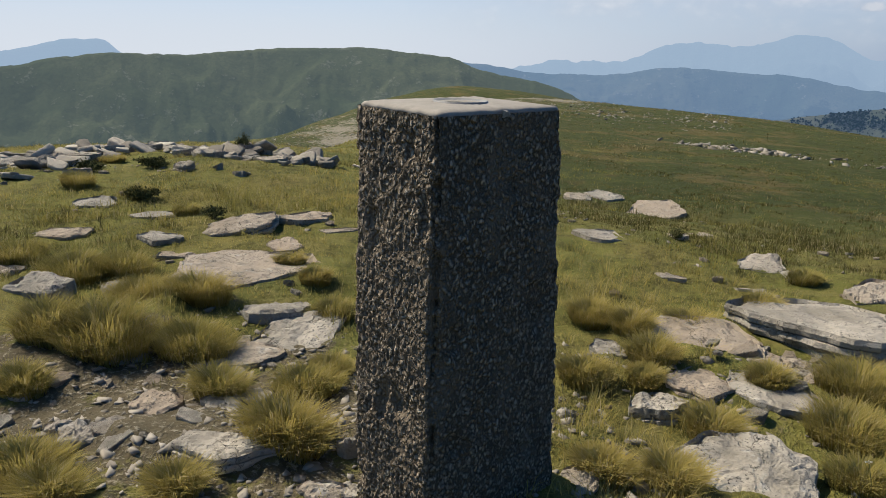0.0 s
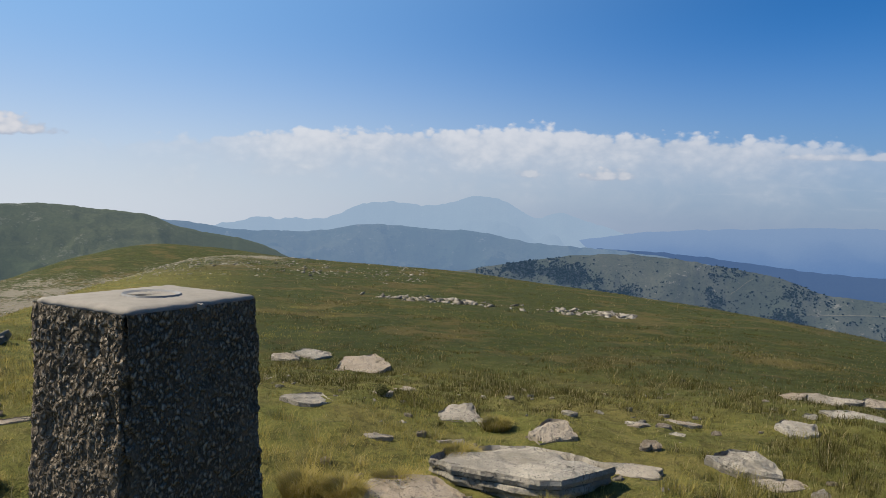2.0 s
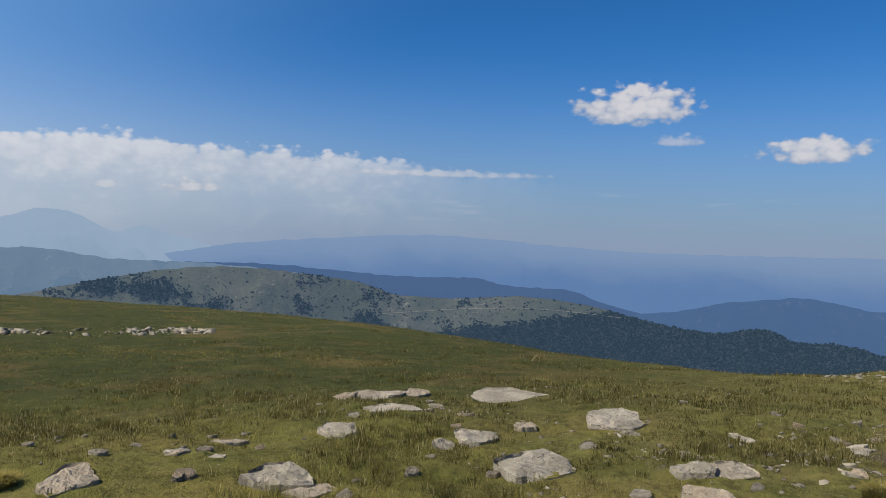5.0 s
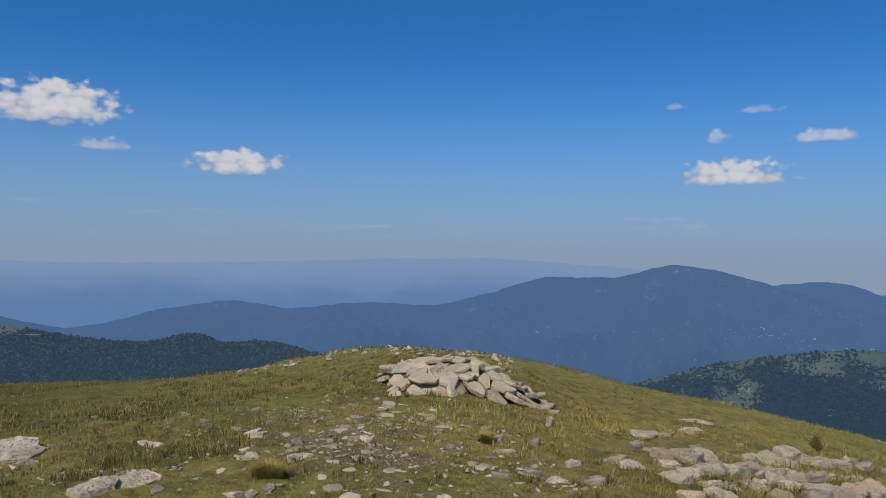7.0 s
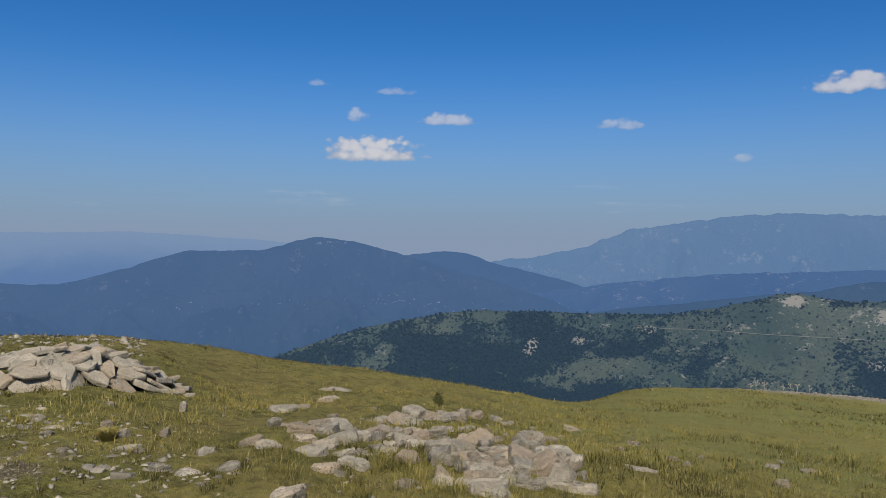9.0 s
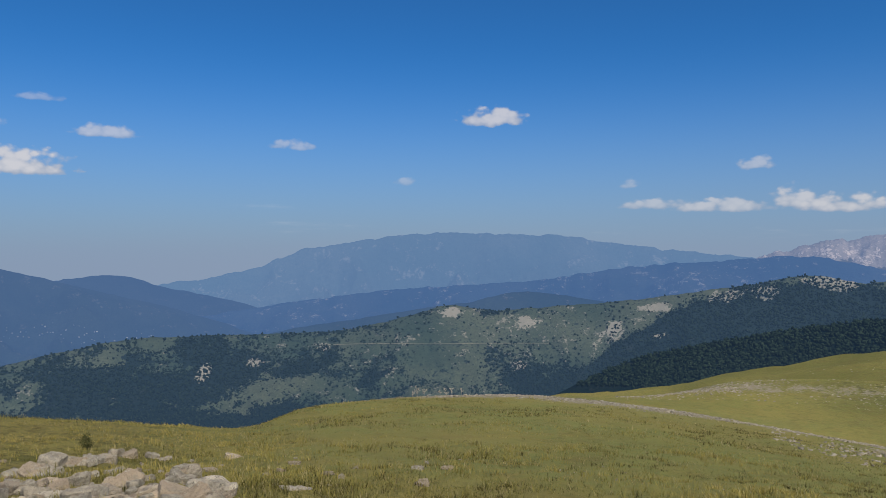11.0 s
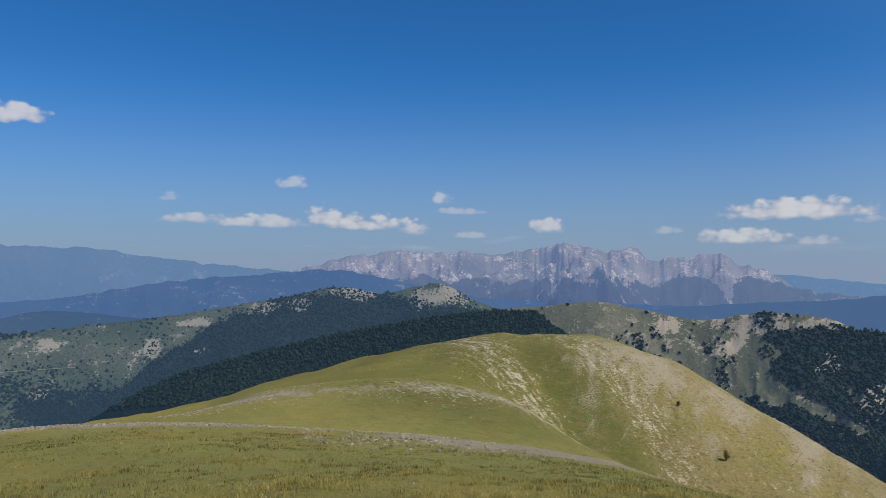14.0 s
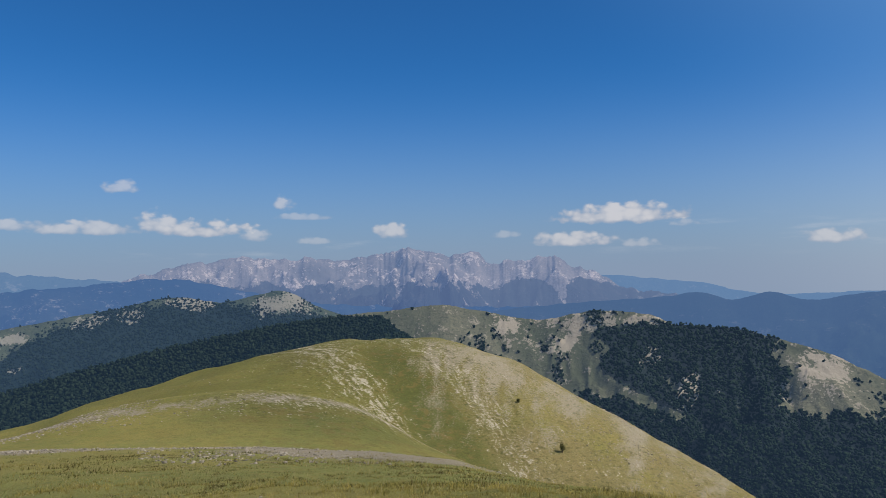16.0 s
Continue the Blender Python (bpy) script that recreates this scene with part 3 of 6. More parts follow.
def lush_share(x, y):
    """Deep green hollows: one under the southern dome, one behind the second rise."""
    az = np.degrees(np.arctan2(-x, y))
    az = np.where(az > 60, az - 360, az)
    r = np.hypot(x, y)
    wob = 0.35 * fbm(x * 0.05, y * 0.05, 4, 83)
    dip = np.exp(-((az + 176.8 + (240 - r) * 0.10) / (1.5 + np.clip(240 - r, 0, 60) * 0.018)) ** 2) * np.clip((r - 165) / 15, 0, 1) * np.clip((252 - r) / 12, 0, 1)
    back = 0.7 * np.exp(-((az + 172) / 9) ** 2 - ((r - 92) / 14) ** 2) + 0.8 * np.exp(-((az + 182) / 6) ** 2 - ((r - 60) / 14) ** 2)
    dome = 0.38 * np.clip((r - 120) / 40, 0, 1) * np.clip((-150 - az) / 8, 0, 1) * np.clip((az + 188) / 10, 0, 1)
    north = 1.0 * np.clip((12 - az) / 10, 0, 1) * np.clip((az + 72) / 22, 0, 1) * np.clip((r - 7) / 6, 0, 1)
    spur = np.clip((27 - az) / 3, 0, 1) * np.clip((az - 1) / 4, 0, 1) * np.clip((r - 35) / 15, 0, 1) * np.clip((190 - r) / 60, 0, 1)
    return np.clip(1.5 * (dip + back) + wob * (dip + back) + north + spur + dome, 0, 1)


def make_ground():
    a = np.radians(GROUND_AZ)[None, :]
    r = GROUND_R[:, None]
    x, y = -np.sin(a) * r, np.cos(a) * r
    pts = np.stack([x, y, TABLE + bumps(x, y)], -1)
    ob = new("ground", grid_mesh("ground", pts, True, {"stony": stony_share(x, y), "dry": dry_share(x, y), "scree": scree_share(x, y), "lush": lush_share(x, y), "shingle": np.clip((np.hypot(x, y) - 15) / 8, 0, 1), "fresh": fresh_share(x, y), **fold_lines(x, y)}))
    ob.data.materials.append(GROUND)
    tagged(ob, "dry green mountain pasture with stony patches on a summit", "ground", kind="structure")


make_ground()


# ---- far hills and mountains ----
RIDGES = {}


def ridge(name, label, profile, distance, mat, foot=-17.0, depth=0.36, relief=1.0, jag=0.045, seed=1, rows=64, step=0.16, grain=0.11, woods=None, scars=()):
    """A mountain with its skyline by bearing, spurs and gullies on its near side and a far side that falls away."""
    keys = [-a for a, _ in profile]
    az = np.arange(keys[0], keys[-1], step)
    el = smooth_curve(az, keys, [e for _, e in profile])
    el = el + jag * fbm(az * 1.3, az * 0 + seed, 5, seed, 0.6)
    u = np.concatenate([np.linspace(0, 1, rows), np.linspace(1.04, 1.3, 8)])[:, None]
    az2 = np.broadcast_to(az, (len(u), len(az)))
    up = np.clip(u, 0, 1)
    t = np.radians(-az2)
    r = distance * (1 - depth * (1 - u)) + 0 * az2
    x, y = -np.sin(t) * r, np.cos(t) * r
    size = distance * grain
    wx, wy = x / size + 0.5 * fbm(x / size * 0.8, y / size * 0.8, 3, seed + 9), y / size + 0.5 * fbm(x / size * 0.8 + 7, y / size * 0.8, 3, seed + 11)
    gully = ridged(wx, wy, 5, seed + 3, 0.5)
    sway = fbm(x / size * 0.45, y / size * 0.45, 3, seed + 5)
    rise = 0.35 * up + 0.65 * up**1.6
    mid = np.sin(up * math.pi) ** 0.8 * (1 - 0.25 * up)
    e = foot + (el[None, :] - foot) * rise + relief * (el[None, :] - foot) * mid * (0.055 * gully + 0.13 * sway + 0.05 * fbm(az2 / 2.6 + 0.6 * sway, up * 7 + az2 / 5, 4, seed + 15))
    e = np.where(u < 1, np.minimum(e, el[None, :] - 0.25 * (1 - up) * np.abs(el[None, :] - foot) * 0.3), el[None, :] - np.clip(u - 1, 0, 1) * 16)
    pts = np.stack([x, y, EYE + r * np.tan(np.radians(e))], -1)
    attrs = {"crag": gully * 0.5 + 0 * az2}
    wood = np.zeros_like(az2) + 0.0
    if woods:
        wood = woods(-az2, up + 0 * az2, e) + 0.55 * fbm(x / size * 2.2, y / size * 2.2, 5, seed + 31, 0.6)
    attrs["woods"] = wood
    scar = np.zeros_like(az2) - 1.6
    for a, h, wa, wh in scars:
        scar = np.maximum(scar, 1 - ((-az2 - a + 0.5 * (e - h)) / wa) ** 2 - ((e - h) / wh) ** 2)
    attrs["scar"] = scar + 0.75 * fbm(x / size * 5, y / size * 5, 5, seed + 41, 0.65)
    ob = new(name, grid_mesh(name, pts, False, attrs))
    ob.data.materials.append(mat)
    tagged(ob, label, "mountain" if "mountain" in name else "hill", kind="structure")
    RIDGES[name] = (pts, wood, rows)
    return ob


# Their blue tones are haze emission mixed into each material.
FAR_BLUE = distant("far_slopes_hazed_blue", (0.040, 0.062, 0.058), (0.085, 0.095, 0.085), (0.34, 0.31, 0.28), (0.140, 0.258, 0.470), 0.79, 4300, 0.0015, 0.62, specks=0.45, deep=(0.52, 0.64, 0.88))
PLAIN_BLUE = distant("far_plain_hazed_faint", (0.06, 0.08, 0.075), (0.11, 0.115, 0.10), (0.25, 0.24, 0.22), (0.208, 0.308, 0.485), 0.95, 4450, 0.0012, 0.35, specks=0.2, scrub=0.2, deep=(0.55, 0.70, 0.88), near=0.95)
PALE_BLUE = distant("far_slopes_hazed_pale", (0.075, 0.094, 0.088), (0.115, 0.12, 0.105), (0.19, 0.19, 0.18), (0.315, 0.425, 0.565), 0.90, 4600, 0.0015, 0.3, deep=(0.66, 0.76, 0.89))
MID_BLUE = distant("wooded_slopes_hazed_blue", (0.014, 0.028, 0.023), (0.037, 0.052, 0.039), (0.38, 0.35, 0.32), (0.082, 0.158, 0.325), 0.80, 3200, 0.003, 0.50, specks=0.28, deep=(0.85, 0.90, 0.92))
DEEP_BLUE = distant("far_ridge_hazed_deep_blue", (0.014, 0.028, 0.023), (0.030, 0.045, 0.036), (0.20, 0.19, 0.18), (0.080, 0.145, 0.300), 0.82, 3700, 0.003, 0.3, specks=0.15)
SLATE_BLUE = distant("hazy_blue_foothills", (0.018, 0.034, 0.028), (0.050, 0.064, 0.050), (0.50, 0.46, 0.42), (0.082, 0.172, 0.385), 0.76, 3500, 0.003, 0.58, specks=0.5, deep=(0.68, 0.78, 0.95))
GREY_BLUE = distant("bare_slopes_hazed_grey_blue", (0.034, 0.052, 0.038), (0.095, 0.098, 0.070), (0.26, 0.245, 0.215), (0.185, 0.285, 0.430), 0.70, 3300, 0.003, 0.55, (0.008, 0.016, 0.016), 0.6, 0.5, deep=(0.62, 0.78, 0.98))
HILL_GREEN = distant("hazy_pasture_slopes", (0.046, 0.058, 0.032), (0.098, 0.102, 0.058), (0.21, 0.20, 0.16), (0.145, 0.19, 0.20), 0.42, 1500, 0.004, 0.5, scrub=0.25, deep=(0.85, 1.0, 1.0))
HILL_PASTURE = distant("grey_green_pasture_slopes_hazed", (0.055, 0.066, 0.042), (0.110, 0.110, 0.078), (0.28, 0.255, 0.21), (0.105, 0.155, 0.230), 0.46, 1700, 0.006, 0.55, (0.005, 0.009, 0.010), 0.7, 0.6)
HILL_WOODS = distant("wooded_slopes_hazed", (0.036, 0.052, 0.032), (0.085, 0.094, 0.058), (0.27, 0.245, 0.205), (0.070, 0.130, 0.220), 0.42, 1300, 0.006, 0.55, (0.005, 0.010, 0.009), 0.7, 0.75)
HILL_BARE = distant("bare_scrub_slopes_hazed", (0.066, 0.074, 0.044), (0.135, 0.130, 0.088), (0.30, 0.262, 0.215), (0.100, 0.150, 0.225), 0.28, 750, 0.010, 0.74, (0.005, 0.010, 0.010), 0.75, 0.4)
CRAGS = distant("pale_limestone_crags_hazed", (0.12, 0.115, 0.11), (0.32, 0.275, 0.25), (0.72, 0.60, 0.53), (0.165, 0.245, 0.435), 0.68, 4400, 0.002, 0.85, (0.008, 0.016, 0.018), 0.75, 0.2, deep=(0.48, 0.66, 0.95))


def woods_north(az, up, e):
    return 0.9 * np.exp(-((az + 13) / 7) ** 2 - ((e + 5.3) / 1.2) ** 2) - 0.1


def woods_north_east(az, up, e):
    line = np.interp(-az, [34, 38, 44, 48, 52, 57, 60], [-10.0, -8.7, -7.6, -6.9, -6.2, -5.7, -4.0])
    lower = 1.3 * np.clip((line - e) / 0.5 + 0.5, 0, 1) * np.clip((-36 - az) / 4, 0, 1)
    return np.maximum(lower, 1.1 * np.exp(-((az + 20.4) / 2.6) ** 2 - ((e + 4.9) / 0.8) ** 2)) - 0.15 + 0.2 * np.clip((-24 - az) / 8, 0, 1) * np.clip((-4.6 - e) / 1.0, 0, 1)


def woods_south_east(az, up, e):
    line = np.interp(-az, [138, 142, 146, 149, 152, 157, 164, 170, 176], [-12.5, -10.4, -9.0, -6.8, -4.9, -3.1, -2.7, -3.6, -4.5])
    west = 1.4 * np.clip((line - e) / 0.6 + 0.5, 0, 1)
    east = np.clip((az + 128) / 8, 0, 1) * 0.46 + 0.30 * np.clip((-8.0 - e) / 1.5, 0, 1) * np.clip((az + 150) / 6, 0, 1)
    open_slope = 0.06 - 0.9 * np.exp(-((az + 122) / 4.5) ** 2 - ((e + 10.6) / 1.1) ** 2) - 0.40 * np.exp(-((az + 138) / 7) ** 2 - ((e + 6.3) / 1.6) ** 2)
    return np.maximum(west, east) + open_slope


def woods_south(az, up, e):
    b = -az
    top = np.interp(b, [190, 193, 196, 198.6, 202, 206, 212, 220], [-6.0, -4.9, -4.6, -4.4, -4.6, -5.3, -7.6, -11])
    flank = np.clip((b - 192.9 + 0.5 * np.sin(e * 2.2)) / 1.0, 0, 1) * np.clip((top - e) / 0.35 + 0.5, 0, 1)
    flank = flank * np.clip(1 - np.clip((b - 204.5) / 1.5, 0, 1) * np.clip((e + 11) / 1.0, 0, 1), 0, 1)
    fold = -6.9 - (b - 188) * 0.40
    meadow = np.exp(-((e - fold) / (0.95 - 0.05 * np.clip(b - 188, 0, 12))) ** 2) * np.clip((201 - b) / 4, 0, 1)
    glade = np.exp(-((b - 196.2 - (-6.6 - e) * 0.85) / 0.9) ** 2) * np.clip((e + 10.2) / 1.0, 0, 1) * np.clip((-5.6 - e) / 0.6, 0, 1)
    strip = np.clip((b - 190.5) / 1.5, 0, 1) * np.clip((fold - 0.9 - e) / 0.4, 0, 1)
    return 1.5 * np.maximum(flank - 1.3 * meadow, strip) - 0.8 * glade - 0.25


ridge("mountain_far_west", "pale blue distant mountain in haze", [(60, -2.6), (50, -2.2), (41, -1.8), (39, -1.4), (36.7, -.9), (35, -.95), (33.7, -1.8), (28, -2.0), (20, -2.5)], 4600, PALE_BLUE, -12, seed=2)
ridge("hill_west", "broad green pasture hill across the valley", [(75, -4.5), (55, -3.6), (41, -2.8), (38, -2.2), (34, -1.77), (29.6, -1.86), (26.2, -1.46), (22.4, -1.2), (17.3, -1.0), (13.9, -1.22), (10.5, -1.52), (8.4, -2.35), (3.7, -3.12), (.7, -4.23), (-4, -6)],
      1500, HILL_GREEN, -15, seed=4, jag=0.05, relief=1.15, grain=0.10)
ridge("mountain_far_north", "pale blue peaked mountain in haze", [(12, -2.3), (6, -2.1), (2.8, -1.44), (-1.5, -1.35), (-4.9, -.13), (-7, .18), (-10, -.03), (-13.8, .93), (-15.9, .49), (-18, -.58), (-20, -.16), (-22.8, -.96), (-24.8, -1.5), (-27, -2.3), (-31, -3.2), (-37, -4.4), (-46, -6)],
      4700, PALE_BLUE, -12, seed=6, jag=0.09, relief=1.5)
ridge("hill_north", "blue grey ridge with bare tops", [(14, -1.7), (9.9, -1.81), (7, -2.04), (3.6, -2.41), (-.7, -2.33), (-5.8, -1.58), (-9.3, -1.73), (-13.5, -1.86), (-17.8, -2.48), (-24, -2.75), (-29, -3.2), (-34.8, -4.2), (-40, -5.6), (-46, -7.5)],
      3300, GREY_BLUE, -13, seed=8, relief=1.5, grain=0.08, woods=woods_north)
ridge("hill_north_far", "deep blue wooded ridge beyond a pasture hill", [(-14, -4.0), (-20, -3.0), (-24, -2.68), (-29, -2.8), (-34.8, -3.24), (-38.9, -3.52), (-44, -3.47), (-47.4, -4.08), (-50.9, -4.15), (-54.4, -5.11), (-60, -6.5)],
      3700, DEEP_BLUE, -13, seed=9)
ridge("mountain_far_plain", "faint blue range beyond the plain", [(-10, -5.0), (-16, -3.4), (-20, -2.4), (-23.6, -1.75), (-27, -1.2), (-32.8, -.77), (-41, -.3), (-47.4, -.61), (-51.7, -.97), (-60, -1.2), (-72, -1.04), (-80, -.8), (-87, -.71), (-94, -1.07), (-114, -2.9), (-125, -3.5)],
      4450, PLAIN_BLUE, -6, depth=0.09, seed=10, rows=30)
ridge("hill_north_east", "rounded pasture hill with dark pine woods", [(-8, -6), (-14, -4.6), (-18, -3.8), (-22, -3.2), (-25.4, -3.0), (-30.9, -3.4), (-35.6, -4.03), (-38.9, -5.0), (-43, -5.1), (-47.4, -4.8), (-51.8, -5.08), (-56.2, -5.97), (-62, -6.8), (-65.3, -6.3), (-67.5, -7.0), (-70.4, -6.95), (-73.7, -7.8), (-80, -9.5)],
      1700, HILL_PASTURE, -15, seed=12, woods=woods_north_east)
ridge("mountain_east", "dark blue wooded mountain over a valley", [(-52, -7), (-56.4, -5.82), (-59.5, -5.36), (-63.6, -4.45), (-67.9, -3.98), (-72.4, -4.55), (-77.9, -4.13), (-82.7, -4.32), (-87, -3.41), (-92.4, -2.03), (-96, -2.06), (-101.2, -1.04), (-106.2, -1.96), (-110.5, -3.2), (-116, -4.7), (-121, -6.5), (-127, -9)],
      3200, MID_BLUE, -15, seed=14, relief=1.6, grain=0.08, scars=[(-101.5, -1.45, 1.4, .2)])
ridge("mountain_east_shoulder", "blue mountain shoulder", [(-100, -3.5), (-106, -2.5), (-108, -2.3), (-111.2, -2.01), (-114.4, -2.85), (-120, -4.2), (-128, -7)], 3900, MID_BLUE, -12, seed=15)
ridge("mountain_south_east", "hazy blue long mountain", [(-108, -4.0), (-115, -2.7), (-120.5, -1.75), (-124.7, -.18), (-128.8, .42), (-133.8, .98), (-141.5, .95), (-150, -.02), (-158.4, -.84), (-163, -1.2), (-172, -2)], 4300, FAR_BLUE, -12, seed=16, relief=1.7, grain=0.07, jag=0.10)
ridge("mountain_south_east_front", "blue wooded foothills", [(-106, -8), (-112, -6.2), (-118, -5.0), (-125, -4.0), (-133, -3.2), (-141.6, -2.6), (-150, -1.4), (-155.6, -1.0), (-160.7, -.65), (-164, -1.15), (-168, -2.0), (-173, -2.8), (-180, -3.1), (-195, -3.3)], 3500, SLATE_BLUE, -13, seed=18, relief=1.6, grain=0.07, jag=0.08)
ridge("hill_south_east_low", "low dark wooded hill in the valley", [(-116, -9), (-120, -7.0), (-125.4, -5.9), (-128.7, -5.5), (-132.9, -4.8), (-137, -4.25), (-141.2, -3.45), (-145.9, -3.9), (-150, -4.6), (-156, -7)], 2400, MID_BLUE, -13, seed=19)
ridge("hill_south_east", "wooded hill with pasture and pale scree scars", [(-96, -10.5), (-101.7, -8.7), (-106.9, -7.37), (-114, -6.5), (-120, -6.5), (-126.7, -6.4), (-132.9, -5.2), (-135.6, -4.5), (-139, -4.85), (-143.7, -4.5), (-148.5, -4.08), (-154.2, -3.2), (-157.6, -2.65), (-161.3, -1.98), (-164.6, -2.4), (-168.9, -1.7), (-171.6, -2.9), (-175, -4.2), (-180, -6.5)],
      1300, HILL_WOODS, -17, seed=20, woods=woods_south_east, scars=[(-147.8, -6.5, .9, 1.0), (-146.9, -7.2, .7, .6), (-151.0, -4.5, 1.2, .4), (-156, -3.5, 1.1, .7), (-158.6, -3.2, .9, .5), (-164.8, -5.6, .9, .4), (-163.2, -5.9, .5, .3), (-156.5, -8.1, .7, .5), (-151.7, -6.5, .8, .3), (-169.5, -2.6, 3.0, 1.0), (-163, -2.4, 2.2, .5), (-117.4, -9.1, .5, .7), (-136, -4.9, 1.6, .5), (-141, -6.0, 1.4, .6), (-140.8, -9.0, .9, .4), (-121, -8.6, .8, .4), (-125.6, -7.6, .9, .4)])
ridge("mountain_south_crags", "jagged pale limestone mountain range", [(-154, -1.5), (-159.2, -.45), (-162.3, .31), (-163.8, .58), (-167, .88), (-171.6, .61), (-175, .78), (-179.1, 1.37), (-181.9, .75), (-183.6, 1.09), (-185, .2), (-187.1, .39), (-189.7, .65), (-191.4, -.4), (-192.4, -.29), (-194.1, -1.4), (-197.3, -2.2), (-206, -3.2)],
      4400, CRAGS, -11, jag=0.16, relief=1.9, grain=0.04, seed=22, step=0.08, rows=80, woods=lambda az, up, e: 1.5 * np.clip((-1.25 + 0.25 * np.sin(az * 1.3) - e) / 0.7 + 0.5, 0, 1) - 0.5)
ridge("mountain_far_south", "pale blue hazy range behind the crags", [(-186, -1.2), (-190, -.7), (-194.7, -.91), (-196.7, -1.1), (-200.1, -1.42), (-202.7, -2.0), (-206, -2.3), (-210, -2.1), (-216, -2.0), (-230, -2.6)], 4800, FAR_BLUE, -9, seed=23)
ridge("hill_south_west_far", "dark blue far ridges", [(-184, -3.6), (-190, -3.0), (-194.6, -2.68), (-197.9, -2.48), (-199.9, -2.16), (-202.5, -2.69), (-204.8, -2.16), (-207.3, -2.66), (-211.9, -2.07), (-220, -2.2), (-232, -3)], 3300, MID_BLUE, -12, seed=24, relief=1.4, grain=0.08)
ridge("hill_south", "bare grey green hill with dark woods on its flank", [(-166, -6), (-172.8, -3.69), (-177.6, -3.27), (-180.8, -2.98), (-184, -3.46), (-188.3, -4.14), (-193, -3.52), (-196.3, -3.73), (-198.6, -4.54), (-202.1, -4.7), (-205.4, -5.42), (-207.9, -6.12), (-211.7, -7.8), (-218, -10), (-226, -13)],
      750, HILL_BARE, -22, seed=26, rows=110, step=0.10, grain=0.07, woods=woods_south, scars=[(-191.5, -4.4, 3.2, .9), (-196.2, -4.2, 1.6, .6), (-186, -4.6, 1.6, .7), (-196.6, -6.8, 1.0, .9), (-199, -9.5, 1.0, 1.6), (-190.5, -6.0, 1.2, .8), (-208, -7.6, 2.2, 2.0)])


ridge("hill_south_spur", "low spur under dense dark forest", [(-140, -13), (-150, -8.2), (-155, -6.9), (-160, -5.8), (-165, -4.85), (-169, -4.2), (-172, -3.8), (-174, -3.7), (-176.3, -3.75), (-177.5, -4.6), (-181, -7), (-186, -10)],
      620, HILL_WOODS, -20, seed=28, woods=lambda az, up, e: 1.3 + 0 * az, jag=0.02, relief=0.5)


def joined(name, verts, faces, mat, label, category, attrs=None, smooth=False, kind="stuff"):
    """Many small pieces in one mesh."""
    me = bpy.data.meshes.new(name)
    me.vertices.add(len(verts))
    me.vertices.foreach_set("co", np.ascontiguousarray(verts, dtype=np.float32).reshape(-1))
    me.loops.add(faces.size)
    me.loops.foreach_set("vertex_index", faces.reshape(-1).astype(np.int32))
    me.polygons.add(len(faces))
    me.polygons.foreach_set("loop_start", (np.arange(len(faces)) * faces.shape[1]).astype(np.int32))
    me.update(calc_edges=True)
    if smooth:
        me.polygons.foreach_set("use_smooth", np.ones(len(faces), dtype=bool))
    for key, values in (attrs or {}).items():
        me.attributes.new(key, "FLOAT", "POINT").data.foreach_set("value", values.astype(np.float32))
    me.materials.append(mat)
    return tagged(new(name, me), label, category, kind=kind)


def hull(points):
    bm = bmesh.new()
    for p in points:
        bm.verts.new(p)
    got = bmesh.ops.convex_hull(bm, input=bm.verts)
    bmesh.ops.delete(bm, geom=[g for g in got["geom_interior"] if isinstance(g, bmesh.types.BMVert)], context="VERTS")
    loose = [v for v in bm.verts if not v.link_faces]
    bmesh.ops.delete(bm, geom=loose, context="VERTS")
    return bm


def scattered(templates, places, sizes, rng, tilt=0.4, squash=0.6):
    """Copies of small template shapes, turned and scaled, as one set of vertices and triangles."""
    verts, faces, at = [], [], 0
    pick = rng.integers(0, len(templates), len(places))
    for k, (tv, tf) in enumerate(templates):
        sel = np.nonzero(pick == k)[0]
        if not len(sel):
            continue
        a = rng.uniform(0, 2 * math.pi, len(sel))
        c, s = np.cos(a), np.sin(a)
        v = np.broadcast_to(tv, (len(sel), *tv.shape)).copy()
        v *= rng.uniform(0.75, 1.25, (len(sel), 1, 3))
        v[..., 2] *= squash
        lean = rng.normal(0, tilt, (len(sel), 2))
        v[..., 2] += v[..., 0] * lean[:, :1] + v[..., 1] * lean[:, 1:]
        x = v[..., 0] * c[:, None] - v[..., 1] * s[:, None]
        y = v[..., 0] * s[:, None] + v[..., 1] * c[:, None]
        v = np.stack([x, y, v[..., 2]], -1) * sizes[sel][:, None, None] + places[sel][:, None, :]
        f = tf[None] + (np.arange(len(sel)) * len(tv))[:, None, None] + at
        verts.append(v.reshape(-1, 3))
        faces.append(f.reshape(-1, 3))
        at += len(sel) * len(tv)
    return np.concatenate(verts), np.concatenate(faces)


def template(points):
    bm = hull(points)
    bmesh.ops.triangulate(bm, faces=bm.faces)
    bm.verts.index_update()
    out = np.array([v.co[:] for v in bm.verts]), np.array([[v.index for v in f.verts] for f in bm.faces])
    bm.free()
    return out


RNG = np.random.default_rng(5)
PEBBLES = [template(RNG.uniform(-0.5, 0.5, (10, 3))) for _ in range(10)]


def ball(rng, lumps=8):
    p = rng.normal(0, 1, (lumps, 3))
    p /= np.linalg.norm(p, axis=1)[:, None]
    p *= rng.uniform(0.38, 0.55, (lumps, 1))
    p[:, 2] = p[:, 2] * 1.1 + 0.3
    return template(p)


CROWNS = [ball(RNG) for _ in range(8)]


